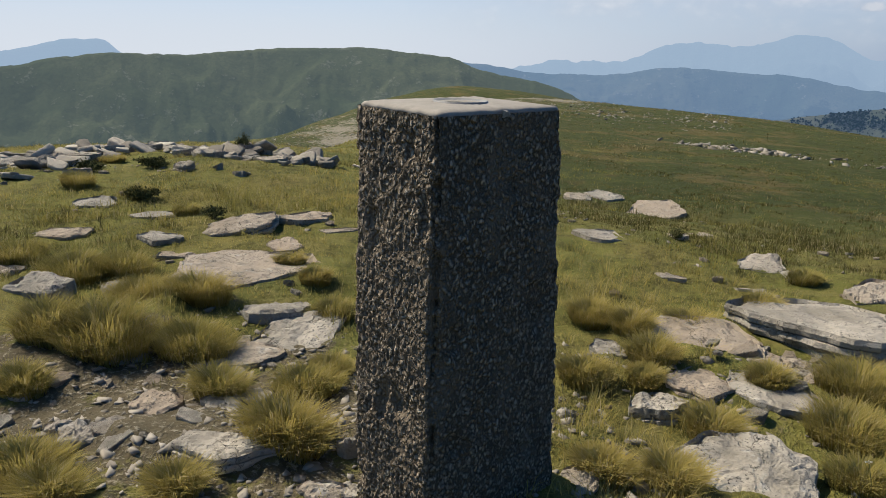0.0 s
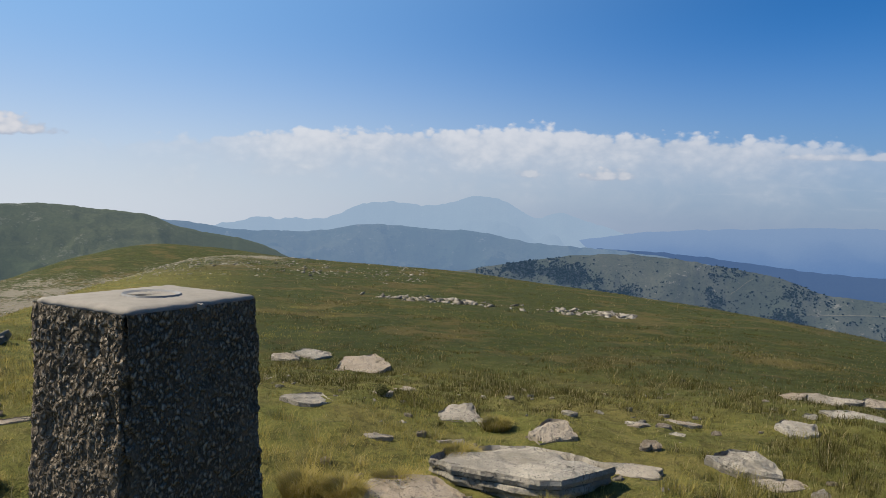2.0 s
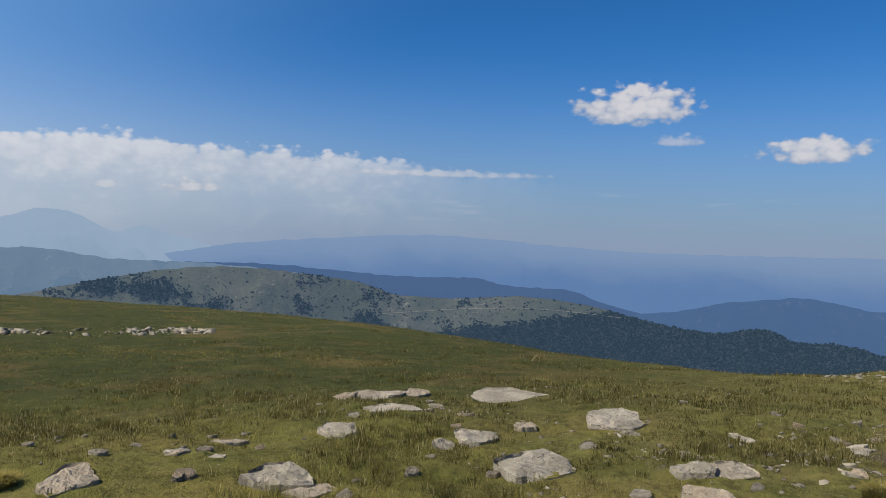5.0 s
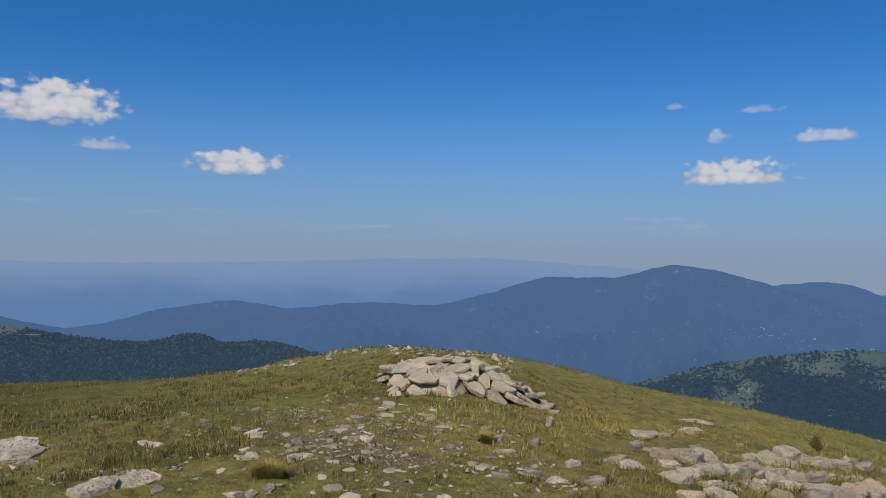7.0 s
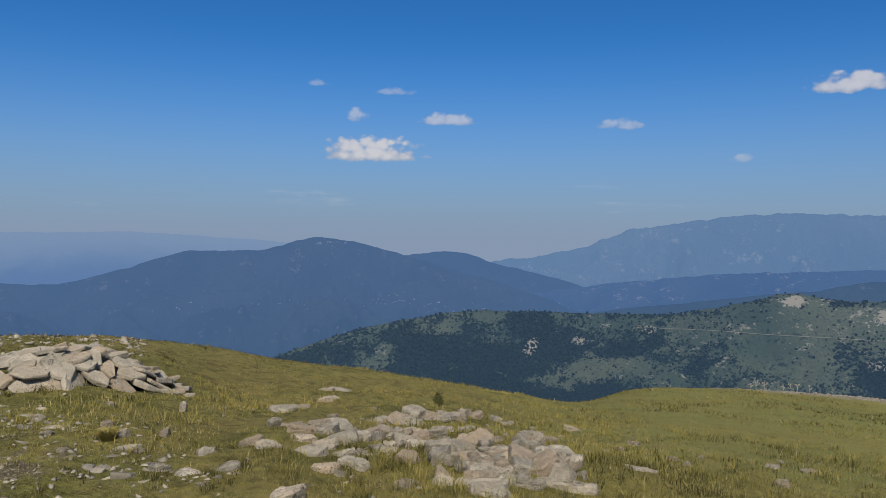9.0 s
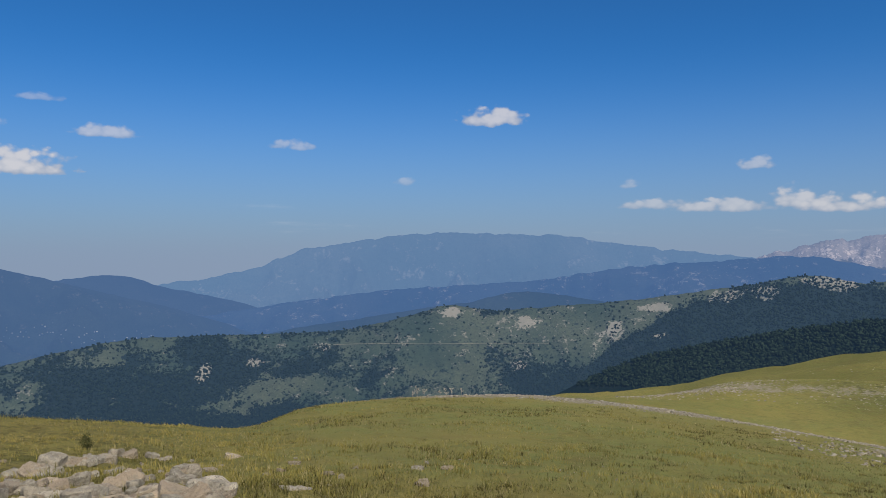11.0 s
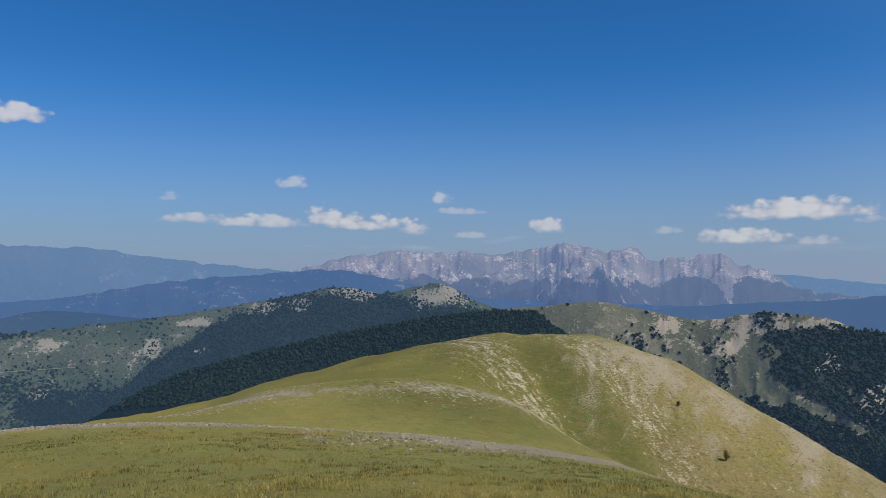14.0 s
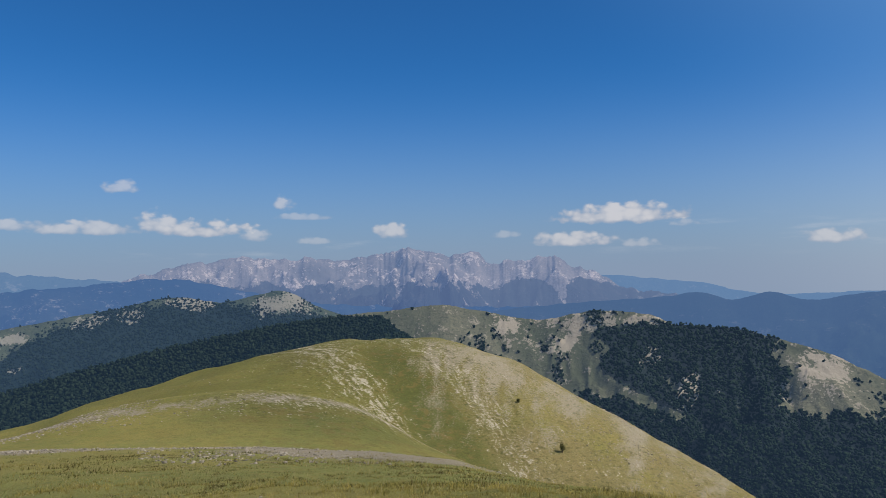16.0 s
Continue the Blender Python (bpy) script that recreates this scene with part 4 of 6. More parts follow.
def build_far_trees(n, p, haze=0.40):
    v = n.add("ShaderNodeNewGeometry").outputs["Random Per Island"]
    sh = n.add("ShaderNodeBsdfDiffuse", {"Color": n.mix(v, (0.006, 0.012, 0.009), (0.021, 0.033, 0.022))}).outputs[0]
    # Haze over the trees, painted in as an even blue emission.
    haze_glow = n.add("ShaderNodeEmission", {"Color": (0.052, 0.100, 0.180, 1), "Strength": AIR}).outputs[0]
    return n.add("ShaderNodeMixShader", {0: haze, 1: sh, 2: haze_glow}).outputs[0]


FAR_TREES = material("dark_far_foliage_hazed", build_far_trees)


NEAR_TREES = material("dark_foliage_hazed", lambda n, p: build_far_trees(n, p, 0.20))


def forest(ridge_name, label, count, sparse, size, seed, lowest, mat=FAR_TREES):
    """Trees on a hill's near side where its woods stand, down to the lowest sight line that clears the pasture in front."""
    rng = np.random.default_rng(seed)
    pts, wood, last = RIDGES[ridge_name]
    slope = np.degrees(np.arctan2(pts[..., 2] - EYE, np.hypot(pts[..., 0], pts[..., 1])))
    ok = (slope > lowest)[:last - 1, :-1]
    rows, cols = np.nonzero(ok)
    rise = np.abs(np.diff(slope, axis=0))[rows, cols] + 0.01
    k = rng.choice(len(rows), count * 6, p=rise / rise.sum())
    i, j = rows[k], cols[k]
    keep = (wood[i, j] > 0.42 + rng.uniform(-0.25, 0.15, len(i))) | (rng.random(len(i)) < sparse * np.clip(wood[i, j] + 0.8, 0, 1))
    i, j = i[keep][:count], j[keep][:count]
    fu, fv = rng.random((len(i), 1)), rng.random((len(i), 1))
    p = (pts[i, j] * (1 - fu) + pts[i + 1, j] * fu) * (1 - fv) + (pts[i, j + 1] * (1 - fu) + pts[i + 1, j + 1] * fu) * fv
    sizes = np.linalg.norm(p, axis=1) * size * rng.uniform(0.5, 1.3, len(p))
    v, f = scattered(CROWNS, p, sizes, rng, 0.05, 1.0)
    joined("forest", v, f, mat, label, "forest", smooth=True)


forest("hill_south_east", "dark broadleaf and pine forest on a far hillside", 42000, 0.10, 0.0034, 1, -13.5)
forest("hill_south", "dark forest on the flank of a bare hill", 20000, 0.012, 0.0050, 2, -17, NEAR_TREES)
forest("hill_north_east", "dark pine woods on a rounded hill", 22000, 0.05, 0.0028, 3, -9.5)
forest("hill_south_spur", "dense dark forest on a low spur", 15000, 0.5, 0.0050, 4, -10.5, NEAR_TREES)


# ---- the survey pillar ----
def part(name, bm, mat, parent=None, label="", smooth=False):
    me = bpy.data.meshes.new(name)
    bm.to_mesh(me)
    bm.free()
    if smooth:
        me.polygons.foreach_set("use_smooth", [True] * len(me.polygons))
    me.materials.append(mat)
    ob = new(name, me)
    ob.parent = parent
    return tagged(ob, label)


PILLAR_CORNER, PILLAR_TURN, PILLAR_TOP = Vector((-0.372, 1.855)), radians(52), 1.322


def pillar_point(s, b, z, grow=1.0):
    """A point of the pillar's plan: s along the shaded face, b along the lit one, 0 to 1 each."""
    side = 0.478 + 0.085 * (PILLAR_TOP - z) / 1.1 * grow
    dx, dy = math.cos(PILLAR_TURN), math.sin(PILLAR_TURN)
    return (PILLAR_CORNER.x + dx * s * side - dy * b * 0.37, PILLAR_CORNER.y + dy * s * side + dx * b * 0.37)


def make_pillar():
    base = tagged(new("survey_pillar"), "rough weathered concrete survey pillar with a pale flat top", "pillar")
    n, levels = 320, 250
    t = np.linspace(0, 4, n, endpoint=False)
    edge, u = np.floor(t).astype(int), t - np.floor(t)
    s = np.choose(edge, [u, 1 + 0 * u, 1 - u, 0 * u])
    b = np.choose(edge, [0 * u, u, 1 + 0 * u, 1 - u])
    # Rounded, chipped arrises.
    ds, db = np.minimum(s, 1 - s), np.minimum(b, 1 - b)
    near = np.clip(1 - np.maximum(ds, db) / 0.05, 0, 1) * 1.0
    z = np.linspace(-0.2, PILLAR_TOP - 0.012, levels)
    Z, T = np.meshgrid(z, t * 0.4, indexing="ij")
    rough = 0.7 * fbm(T * 105, Z * 80, 2, 3) + 0.30 * ridged(T * 58, Z * 46, 2, 7)
    holes = -np.clip(fbm(T * 13, Z * 9, 2, 15) - 0.55, 0, 1)
    lean = fbm(T * 4, Z * 3, 3, 23)
    calm = 1 - 0.85 * np.exp(-((Z - PILLAR_TOP) / 0.03) ** 2)
    off = (0.0050 * rough + 0.030 * holes + 0.006 * lean) * calm
    chip = near[None, :] * (0.006 + 0.045 * np.clip(fbm(T * 2, Z * 11, 4, 31), 0, 1))
    pts = np.zeros((levels, n, 3))
    cx, cy = pillar_point(0.5, 0.5, 1.0)
    for i, zz in enumerate(z):
        q = np.array([pillar_point(float(a), float(c), zz) for a, c in zip(s, b)])
        nx = np.choose(edge, [math.sin(PILLAR_TURN), math.cos(PILLAR_TURN), -math.sin(PILLAR_TURN), -math.cos(PILLAR_TURN)])
        ny = np.choose(edge, [-math.cos(PILLAR_TURN), math.sin(PILLAR_TURN), math.cos(PILLAR_TURN), -math.sin(PILLAR_TURN)])
        to = np.array([cx, cy]) - q
        to /= np.linalg.norm(to, axis=1)[:, None]
        pts[i, :, 0] = q[:, 0] + nx * off[i] + to[:, 0] * chip[i]
        pts[i, :, 1] = q[:, 1] + ny * off[i] + to[:, 1] * chip[i]
        pts[i, :, 2] = zz
    me = grid_mesh("shaft", pts, True)
    me.materials.append(CONCRETE)
    shaft = new("shaft", me)
    shaft.parent = base
    # The top: a thin smooth bed of cement with a low worn edge.
    m = 64
    ring = []
    for inset, h in ((0.034, -0.02), (0.026, -0.012), (0.030, -0.006), (0.045, -0.001), (0.10, 0.003), (0.3, 0.004), (0.5, 0.004)):
        row = []
        for k in range(m):
            tt = k * 4 / m
            e, uu = int(tt), tt - int(tt)
            ss, bb = [(uu, 0), (1, uu), (1 - uu, 1), (0, 1 - uu)][e]
            ss, bb = inset + ss * (1 - 2 * inset), inset + bb * (1 - 2 * inset)
            x, y = pillar_point(ss, bb, PILLAR_TOP)
            wob = 0.0015 * math.sin(k * 1.7) + 0.001 * math.sin(k * 4.1 + 1)
            row.append((x, y, PILLAR_TOP + h + (wob if inset < 0.05 else 0.001 * math.sin(k * 3))))
        ring.append(row)
    me = grid_mesh("cap", np.array(ring), True)
    me.materials.append(CAP)
    cap = tagged(new("cap", me), "pale smooth cement top")
    cap.parent = base
    # The round centring plate let into the top.
    bm = bmesh.new()
    bmesh.ops.create_cone(bm, cap_ends=True, segments=40, radius1=0.082, radius2=0.078, depth=0.006)
    top = [f for f in bm.faces if f.normal.z > 0.9]
    bmesh.ops.inset_region(bm, faces=top, thickness=0.018)
    bmesh.ops.translate(bm, verts=top[0].verts, vec=(0, 0, -0.008))
    x, y = pillar_point(0.5, 0.5, PILLAR_TOP)
    bmesh.ops.translate(bm, verts=bm.verts, vec=(x, y, PILLAR_TOP + 0.006))
    part("centre_plate", bm, PLATE, base, "dull dark centring ring")
    # A loose pale pebble held in the cement at the edge.
    bm = hull(RNG.uniform(-0.012, 0.012, (14, 3)))
    x, y = pillar_point(0.5, -0.01, PILLAR_TOP)
    bmesh.ops.translate(bm, verts=bm.verts, vec=(x, y, PILLAR_TOP - 0.012))
    part("pebble", bm, CAP, base, "white pebble in the edge")


PLATE = material("dull_metal_plate", lambda n, p: surface(n, n.mix(n.noise(p, 60, 4), (0.10, 0.10, 0.095), (0.24, 0.23, 0.21)), 0.6, None, spec=0.5))
make_pillar()

# ---- rocks: x, y, length, breadth and height over the ground ----
ROCKS_OUTCROP = [(-6.56, 7.65, 0.68, 0.48, 0.07), (-6.51, 8.11, 0.55, 0.38, 0.18), (-6.43, 8.48, 0.56, 0.39, 0.1), (-7.12, 8.22, 0.49, 0.35, 0.07),
    (-6.7, 9.92, 0.54, 0.38, 0.06), (-6.78, 11.04, 0.59, 0.41, 0.04), (-5.39, 9.24, 0.37, 0.26, 0.12), (-4.98, 9.17, 0.47, 0.33, 0.11),
    (-5.01, 10.06, 0.51, 0.36, 0.12), (-4.8, 10.37, 0.52, 0.36, 0.07), (-4.08, 9.72, 0.48, 0.34, 0.11), (-3.71, 9.52, 0.54, 0.38, 0.05),
    (-3.93, 8.81, 0.51, 0.36, 0.03)]
ROCKS_NORTH = [(0.82, 6.6, 0.21, 0.14, 0.03), (2.29, 7.67, 0.22, 0.1, 0.02)]
ROCKS_PILLAR_EAST = [(2.31, 3.24, 0.6, 0.42, 0.17), (2.3, 4.51, 0.4, 0.14, 0.02)]
ROCKS_SLOPE = [(2.83, 5.62, 0.15, 0.1, 0.04), (3.46, 6.0, 0.32, 0.15, 0.02), (1.19, 5.23, 0.21, 0.1, 0.02), (3.12, 4.5, 0.47, 0.33, 0.17),
    (3.19, 4.21, 0.33, 0.23, 0.03), (2.27, 4.51, 0.44, 0.15, 0.03)]
ROCKS_PATH = [(3.47, 5.98, 0.36, 0.17, 0.02), (2.89, 5.67, 0.22, 0.15, 0.03), (3.04, 5.3, 0.14, 0.08, 0.02), (6.65, 2.24, 0.08, 0.05, 0.05),
    (6.97, 3.14, 0.17, 0.12, 0.04), (6.21, 1.88, 0.14, 0.1, 0.03), (5.35, 1.69, 0.14, 0.07, 0.02)]
ROCKS_SADDLE = [(6.15, 1.9, 0.14, 0.1, 0.03), (6.92, 3.03, 0.17, 0.12, 0.02), (6.25, 1.51, 0.21, 0.13, 0.02), (7.73, 0.56, 0.17, 0.12, 0.02),
    (6.54, -0.62, 0.14, 0.1, 0.08), (6.54, -1.06, 0.21, 0.15, 0.06), (6.87, -0.06, 0.22, 0.1, 0.02), (6.11, -0.47, 0.17, 0.11, 0.02),
    (9.72, -1.63, 0.36, 0.19, 0.02), (12.22, -2.64, 0.37, 0.22, 0.02), (12.27, -2.94, 0.37, 0.26, 0.04), (11.21, -2.55, 0.25, 0.18, 0.03)]
ROCKS_HEAP = [(6.55, -1.04, 0.17, 0.12, 0.04), (6.8, -1.4, 0.26, 0.18, 0.06), (6.61, -1.52, 0.26, 0.18, 0.12), (6.93, -1.86, 0.3, 0.21, 0.11),
    (6.35, -1.34, 0.33, 0.22, 0.02), (6.4, -1.62, 0.23, 0.16, 0.03), (6.37, -1.82, 0.14, 0.1, 0.07), (6.11, -1.64, 0.32, 0.23, 0.04),
    (6.0, -1.4, 0.29, 0.17, 0.02), (6.89, -2.13, 0.17, 0.12, 0.07), (6.79, -2.35, 0.39, 0.28, 0.07), (8.32, -2.77, 0.37, 0.26, 0.03),
    (8.88, -3.33, 0.2, 0.14, 0.1), (9.03, -3.52, 0.41, 0.29, 0.03), (7.96, -3.32, 0.36, 0.25, 0.02), (7.73, -2.93, 0.29, 0.2, 0.03),
    (7.54, -2.54, 0.33, 0.23, 0.02), (7.14, -2.93, 0.22, 0.15, 0.07)]
ROCKS_HEAP_SOUTH = [(6.41, -2.51, 0.38, 0.18, 0.02), (6.49, -2.01, 0.19, 0.12, 0.02), (6.44, -2.87, 0.34, 0.21, 0.02), (6.2, -3.0, 0.38, 0.26, 0.09),
    (5.84, -3.19, 0.43, 0.3, 0.21), (5.96, -2.43, 0.52, 0.26, 0.03), (5.65, -2.49, 0.46, 0.32, 0.05), (5.38, -2.33, 0.51, 0.35, 0.04),
    (5.46, -2.64, 0.29, 0.2, 0.08), (5.13, -2.28, 0.34, 0.24, 0.07), (5.35, -2.98, 0.58, 0.28, 0.03), (5.42, -2.07, 0.2, 0.14, 0.03),
    (8.48, -4.86, 0.24, 0.17, 0.03), (5.43, -1.03, 0.3, 0.21, 0.07), (9.42, -1.56, 0.27, 0.19, 0.02), (11.04, -2.43, 0.24, 0.17, 0.04),
    (5.68, -3.8, 0.33, 0.19, 0.02), (6.17, -3.99, 0.15, 0.11, 0.05)]
# Slabs: x, y, length, breadth, height and the bearing of the long side.
SLABS_WEST = [(-2.13, 4.3, 0.76, 0.99, 0.1, 181), (-1.66, 3.69, 0.36, 0.41, 0.09, 214), (-1.42, 3.47, 0.42, 0.48, 0.07, 187),
    (-1.63, 3.12, 0.42, 0.38, 0.05, 213), (-1.2, 2.23, 0.33, 0.33, 0.06, 208), (-1.67, 2.56, 0.2, 0.24, 0.05, 233),
    (-1.41, 2.6, 0.16, 0.18, 0.04, 208), (-1.8, 2.21, 0.17, 0.22, 0.09, 199), (-2.67, 5.37, 0.57, 0.43, 0.08, 214),
    (-2.28, 5.76, 0.53, 0.34, 0.06, 202)]
SLABS_WEST_FAR = [(-3.59, 5.69, 0.38, 0.41, 0.05, 212), (-4.4, 5.98, 0.38, 0.43, 0.07, 216), (-3.89, 4.85, 0.42, 0.34, 0.06, 214),
    (-3.1, 4.89, 0.32, 0.29, 0.05, 212), (-2.13, 4.96, 0.27, 0.35, 0.06, 203), (-3.05, 3.56, 0.35, 0.44, 0.12, 233),
    (-2.69, 3.81, 0.25, 0.31, 0.06, 215), (-3.53, 3.87, 0.18, 0.18, 0.07, 222), (-2.75, 4.58, 0.3, 0.34, 0.06, 181),
    (-1.91, 5.55, 0.32, 0.12, 0.03, 199), (-0.79, 2.4, 0.1, 0.12, 0.12, 228), (-0.79, 2.12, 0.17, 0.13, 0.05, 200),
    (-0.7, 2.16, 0.1, 0.13, 0.05, 208), (-2.05, 2.9, 0.18, 0.11, 0.03, 225), (-2.26, 2.47, 0.12, 0.11, 0.04, 223), (-1.95, 2.3, 0.1, 0.1, 0.04, 220)]
SLABS_EAST = [(1.47, 4.38, 1.0, 1.04, 0.16, 153), (1.95, 5.2, 0.38, 0.44, 0.12, 159), (0.69, 4.03, 0.68, 0.69, 0.08, 164),
    (0.63, 3.45, 0.33, 0.42, 0.05, 170), (1.0, 3.45, 0.49, 0.37, 0.05, 154), (0.39, 3.2, 0.25, 0.32, 0.13, 158), (0.74, 2.68, 0.55, 0.58, 0.13, 140),
    (0.07, 2.38, 0.15, 0.2, 0.04, 178), (0.19, 3.68, 0.19, 0.25, 0.05, 247), (-0.0, 2.92, 0.07, 0.1, 0.08, 240), (0.16, 6.35, 0.51, 0.57, 0.08, 169),
    (-0.09, 11.93, 0.42, 0.54, 0.1, 180), (0.35, 12.36, 0.63, 0.82, 0.13, 166), (1.06, 11.05, 0.85, 1.11, 0.1, 161)]
SLABS_EAST_SMALL = [(1.39, 5.88, 0.33, 0.4, 0.07, 167), (1.62, 5.66, 0.28, 0.3, 0.05, 134), (1.15, 7.5, 0.26, 0.22, 0.03, 171),
    (1.05, 4.76, 0.17, 0.19, 0.06, 167), (0.62, 5.27, 0.26, 0.12, 0.03, 173), (1.0, 3.85, 0.22, 0.29, 0.07, 165),
    (1.15, 3.89, 0.19, 0.18, 0.07, 184), (1.23, 3.75, 0.15, 0.2, 0.06, 142), (1.02, 3.53, 0.13, 0.09, 0.04, 164), (0.63, 3.2, 0.13, 0.08, 0.04, 169),
    (0.28, 2.48, 0.08, 0.08, 0.05, 174), (1.0, 4.14, 0.09, 0.12, 0.07, 206), (1.37, 4.04, 0.17, 0.13, 0.08, 161)]
SLABS_PATH = [(4.68, 3.53, 0.57, 0.74, 0.12, 107), (6.66, 4.23, 0.54, 0.7, 0.1, 122), (5.32, 2.65, 0.27, 0.31, 0.09, 136),
    (5.46, 2.43, 0.33, 0.43, 0.09, 104), (4.88, 2.3, 0.3, 0.2, 0.08, 115), (5.05, 4.56, 0.46, 0.5, 0.08, 124), (4.3, 5.54, 0.34, 0.45, 0.08, 152),
    (7.03, 8.25, 0.43, 0.55, 0.12, 160), (7.36, 8.16, 0.42, 0.55, 0.1, 128), (5.93, 7.82, 0.33, 0.43, 0.08, 143),
    (5.67, 6.45, 0.51, 0.66, 0.04, 189), (7.93, 6.71, 1.12, 1.09, 0.07, 130), (6.45, 8.05, 0.61, 0.79, 0.1, 121), (5.94, 4.77, 0.23, 0.3, 0.07, 129),
    (4.69, 4.56, 0.17, 0.22, 0.09, 134)]


def rock_bmesh(length, breadth, height, rng, fine=2):
    """A split slab of limestone: an angular outline, a worn bedding top with chipped edges, and sides in broken beds with dark joints between."""
    sides = int(rng.integers(5, 9))
    ang = np.sort((np.arange(sides) + rng.uniform(-0.40, 0.40, sides)) * 2 * math.pi / sides)
    rad = rng.uniform(0.80, 1.14, sides)
    px, py = np.cos(ang) * rad, np.sin(ang) * rad
    n = 14 + 14 * fine
    th = np.linspace(0, 2 * math.pi, n, endpoint=False)
    reach = np.full(n, 9.0)
    for k in range(sides):
        ax, ay, bx, by = px[k], py[k], px[(k + 1) % sides], py[(k + 1) % sides]
        c, d = np.cos(th), np.sin(th)
        det = c * (ay - by) - d * (ax - bx)
        with np.errstate(divide="ignore", invalid="ignore"):
            t = (ax * (ay - by) - ay * (ax - bx)) / det
            u = (c * ay - d * ax) / det
        reach = np.where((t > 0) & (u >= -1e-6) & (u <= 1 + 1e-6) & (t < reach), t, reach)
    reach = np.where(reach > 5, 0.9, reach)
    off = rng.uniform(-50, 50, 2)
    reach = reach * (1 + 0.06 * fbm(np.cos(th) * 2.2 + off[0], np.sin(th) * 2.2 + off[1], 4, 5))
    tilt = rng.normal(0, 0.16, 2) * height
    beds = (2 if rng.random() < 0.45 else 1) if fine else 1
    levels = [(q, 1.0, 0) for q in np.linspace(0.12, 0.97, 3 + 2 * fine)]
    for b in range(beds):
        out = 1.0 + (rng.uniform(-0.05, 0.07) if b else 0.0)
        levels += [(out, 1 - (b + 0.06) / beds, b), (out + 0.015, 1 - (b + 0.5) / beds, b), (out - 0.01, 1 - (b + 0.90) / beds, b), (out - 0.07, 1 - (b + 0.99) / beds, b)]
    levels.append((0.92, -1.2, beds))
    pts = np.zeros((len(levels), n, 3))
    for i, (q, zz, b) in enumerate(levels):
        wob = 0.045 * fbm(np.cos(th) * 4 + 9 * b + off[1], np.sin(th) * 4 - 7 * b, 3, 8) if q > 0.95 else 0
        r = reach * (q + wob)
        x, y = np.cos(th) * r, np.sin(th) * r
        z = height * zz + x * tilt[0] + y * tilt[1]
        if zz == 1.0:
            chip = np.clip(fbm(x * 3 + off[0], y * 3, 4, 12) + (q - 0.9) * 2.5, 0, 1) * (q > 0.6)
            z = z + height * (0.20 * fbm(x * 1.6 + off[0], y * 1.6 + off[1], 5, 10, 0.6) - 0.34 * chip - 0.10 * q**5)
        pts[i, :, 0], pts[i, :, 1], pts[i, :, 2] = x * length * 0.5, y * breadth * 0.5, z
    bm = bmesh.new()
    rows = [[bm.verts.new(v) for v in row] for row in pts]
    for a, c in zip(rows[:-1], rows[1:]):
        for k in range(n):
            bm.faces.new((a[k], c[k], c[(k + 1) % n], a[(k + 1) % n]))
    bm.faces.new(rows[0])
    bm.faces.new(rows[-1][::-1])
    return bm


def slab_bmesh(length, breadth, thick, rng, corners=(5, 8), fine=1):
    """A thin split slab: an angular outline, flat faces, broken edges."""
    sides = int(rng.integers(*corners))
    ang = np.sort((np.arange(sides) + rng.uniform(-0.4, 0.4, sides)) * 2 * math.pi / sides)
    rad = rng.uniform(0.78, 1.12, sides)
    tip = rng.normal(0, 0.25, 2) * thick
    pts = []
    for a, r in zip(ang, rad):
        x, y = math.cos(a) * r * length * 0.5, math.sin(a) * r * breadth * 0.5
        lift = x / length * tip[0] + y / breadth * tip[1]
        s, u = rng.uniform(0.90, 1.0), rng.uniform(0.86, 1.0)
        pts += [(x * s, y * s, thick * rng.uniform(0.46, 0.54) + lift), (x, y, thick * rng.uniform(-0.2, 0.3) + lift), (x * u, y * u, -thick * 0.5)]
    bm = hull(pts)
    bmesh.ops.bevel(bm, geom=list(bm.edges), offset=0.07 * thick, segments=1, affect="EDGES")
    bmesh.ops.triangulate(bm, faces=bm.faces)
    off = Vector(rng.uniform(-50, 50, 3))
    for _ in range(fine):
        bmesh.ops.subdivide_edges(bm, edges=[e for e in bm.edges if e.calc_length() > 0.2 * length], cuts=1)
        bmesh.ops.triangulate(bm, faces=bm.faces)
    bm.normal_update()
    for v in bm.verts:
        v.co += v.normal * noise.fractal(v.co * (5.0 / length) + off, 0.9, 2.1, 4) * 0.10 * thick
    return bm


KIND_LABELS = ["pale grey limestone slab set in the grass", "flat weathered limestone slab with dark lichen", "broken pale limestone rock half sunk in turf"]
TAKEN = []


def lay_rocks(rows, group, seed, fine=2, lift=0.02, size=1.0, crisp=False):
    rng = np.random.default_rng(seed)
    for k, (x, y, w, d, h) in enumerate(rows):
        w, d = w * size, d * size
        facing = math.atan2(y, x) + math.pi / 2 + rng.normal(0, 0.12)
        big = min(0.6 * h + lift + 0.02 * w, 0.45 * w)
        bm = slab_bmesh(w * 1.1, max(d, 0.5 * w) * 1.2, max(1.7 * big, 0.2 * w), rng, (5, 9), 2) if crisp else rock_bmesh(w * 1.08, max(d, 0.45 * w) * 1.2, big, rng, fine if w > 0.16 else max(fine - 1, 0))
        ob = part("rock", bm, ROCK)
        z = float(ground_height(x, y))
        ob.matrix_world = pose(x, y, z - 0.008 - 0.40 * big, rng.normal(0, 3.5), rng.normal(0, 3.5), math.degrees(facing))
        tagged(ob, KIND_LABELS[k % 3], "rock", group)
        TAKEN.append((x, y, w / 2, max(d, 0.45 * w) / 2, facing))


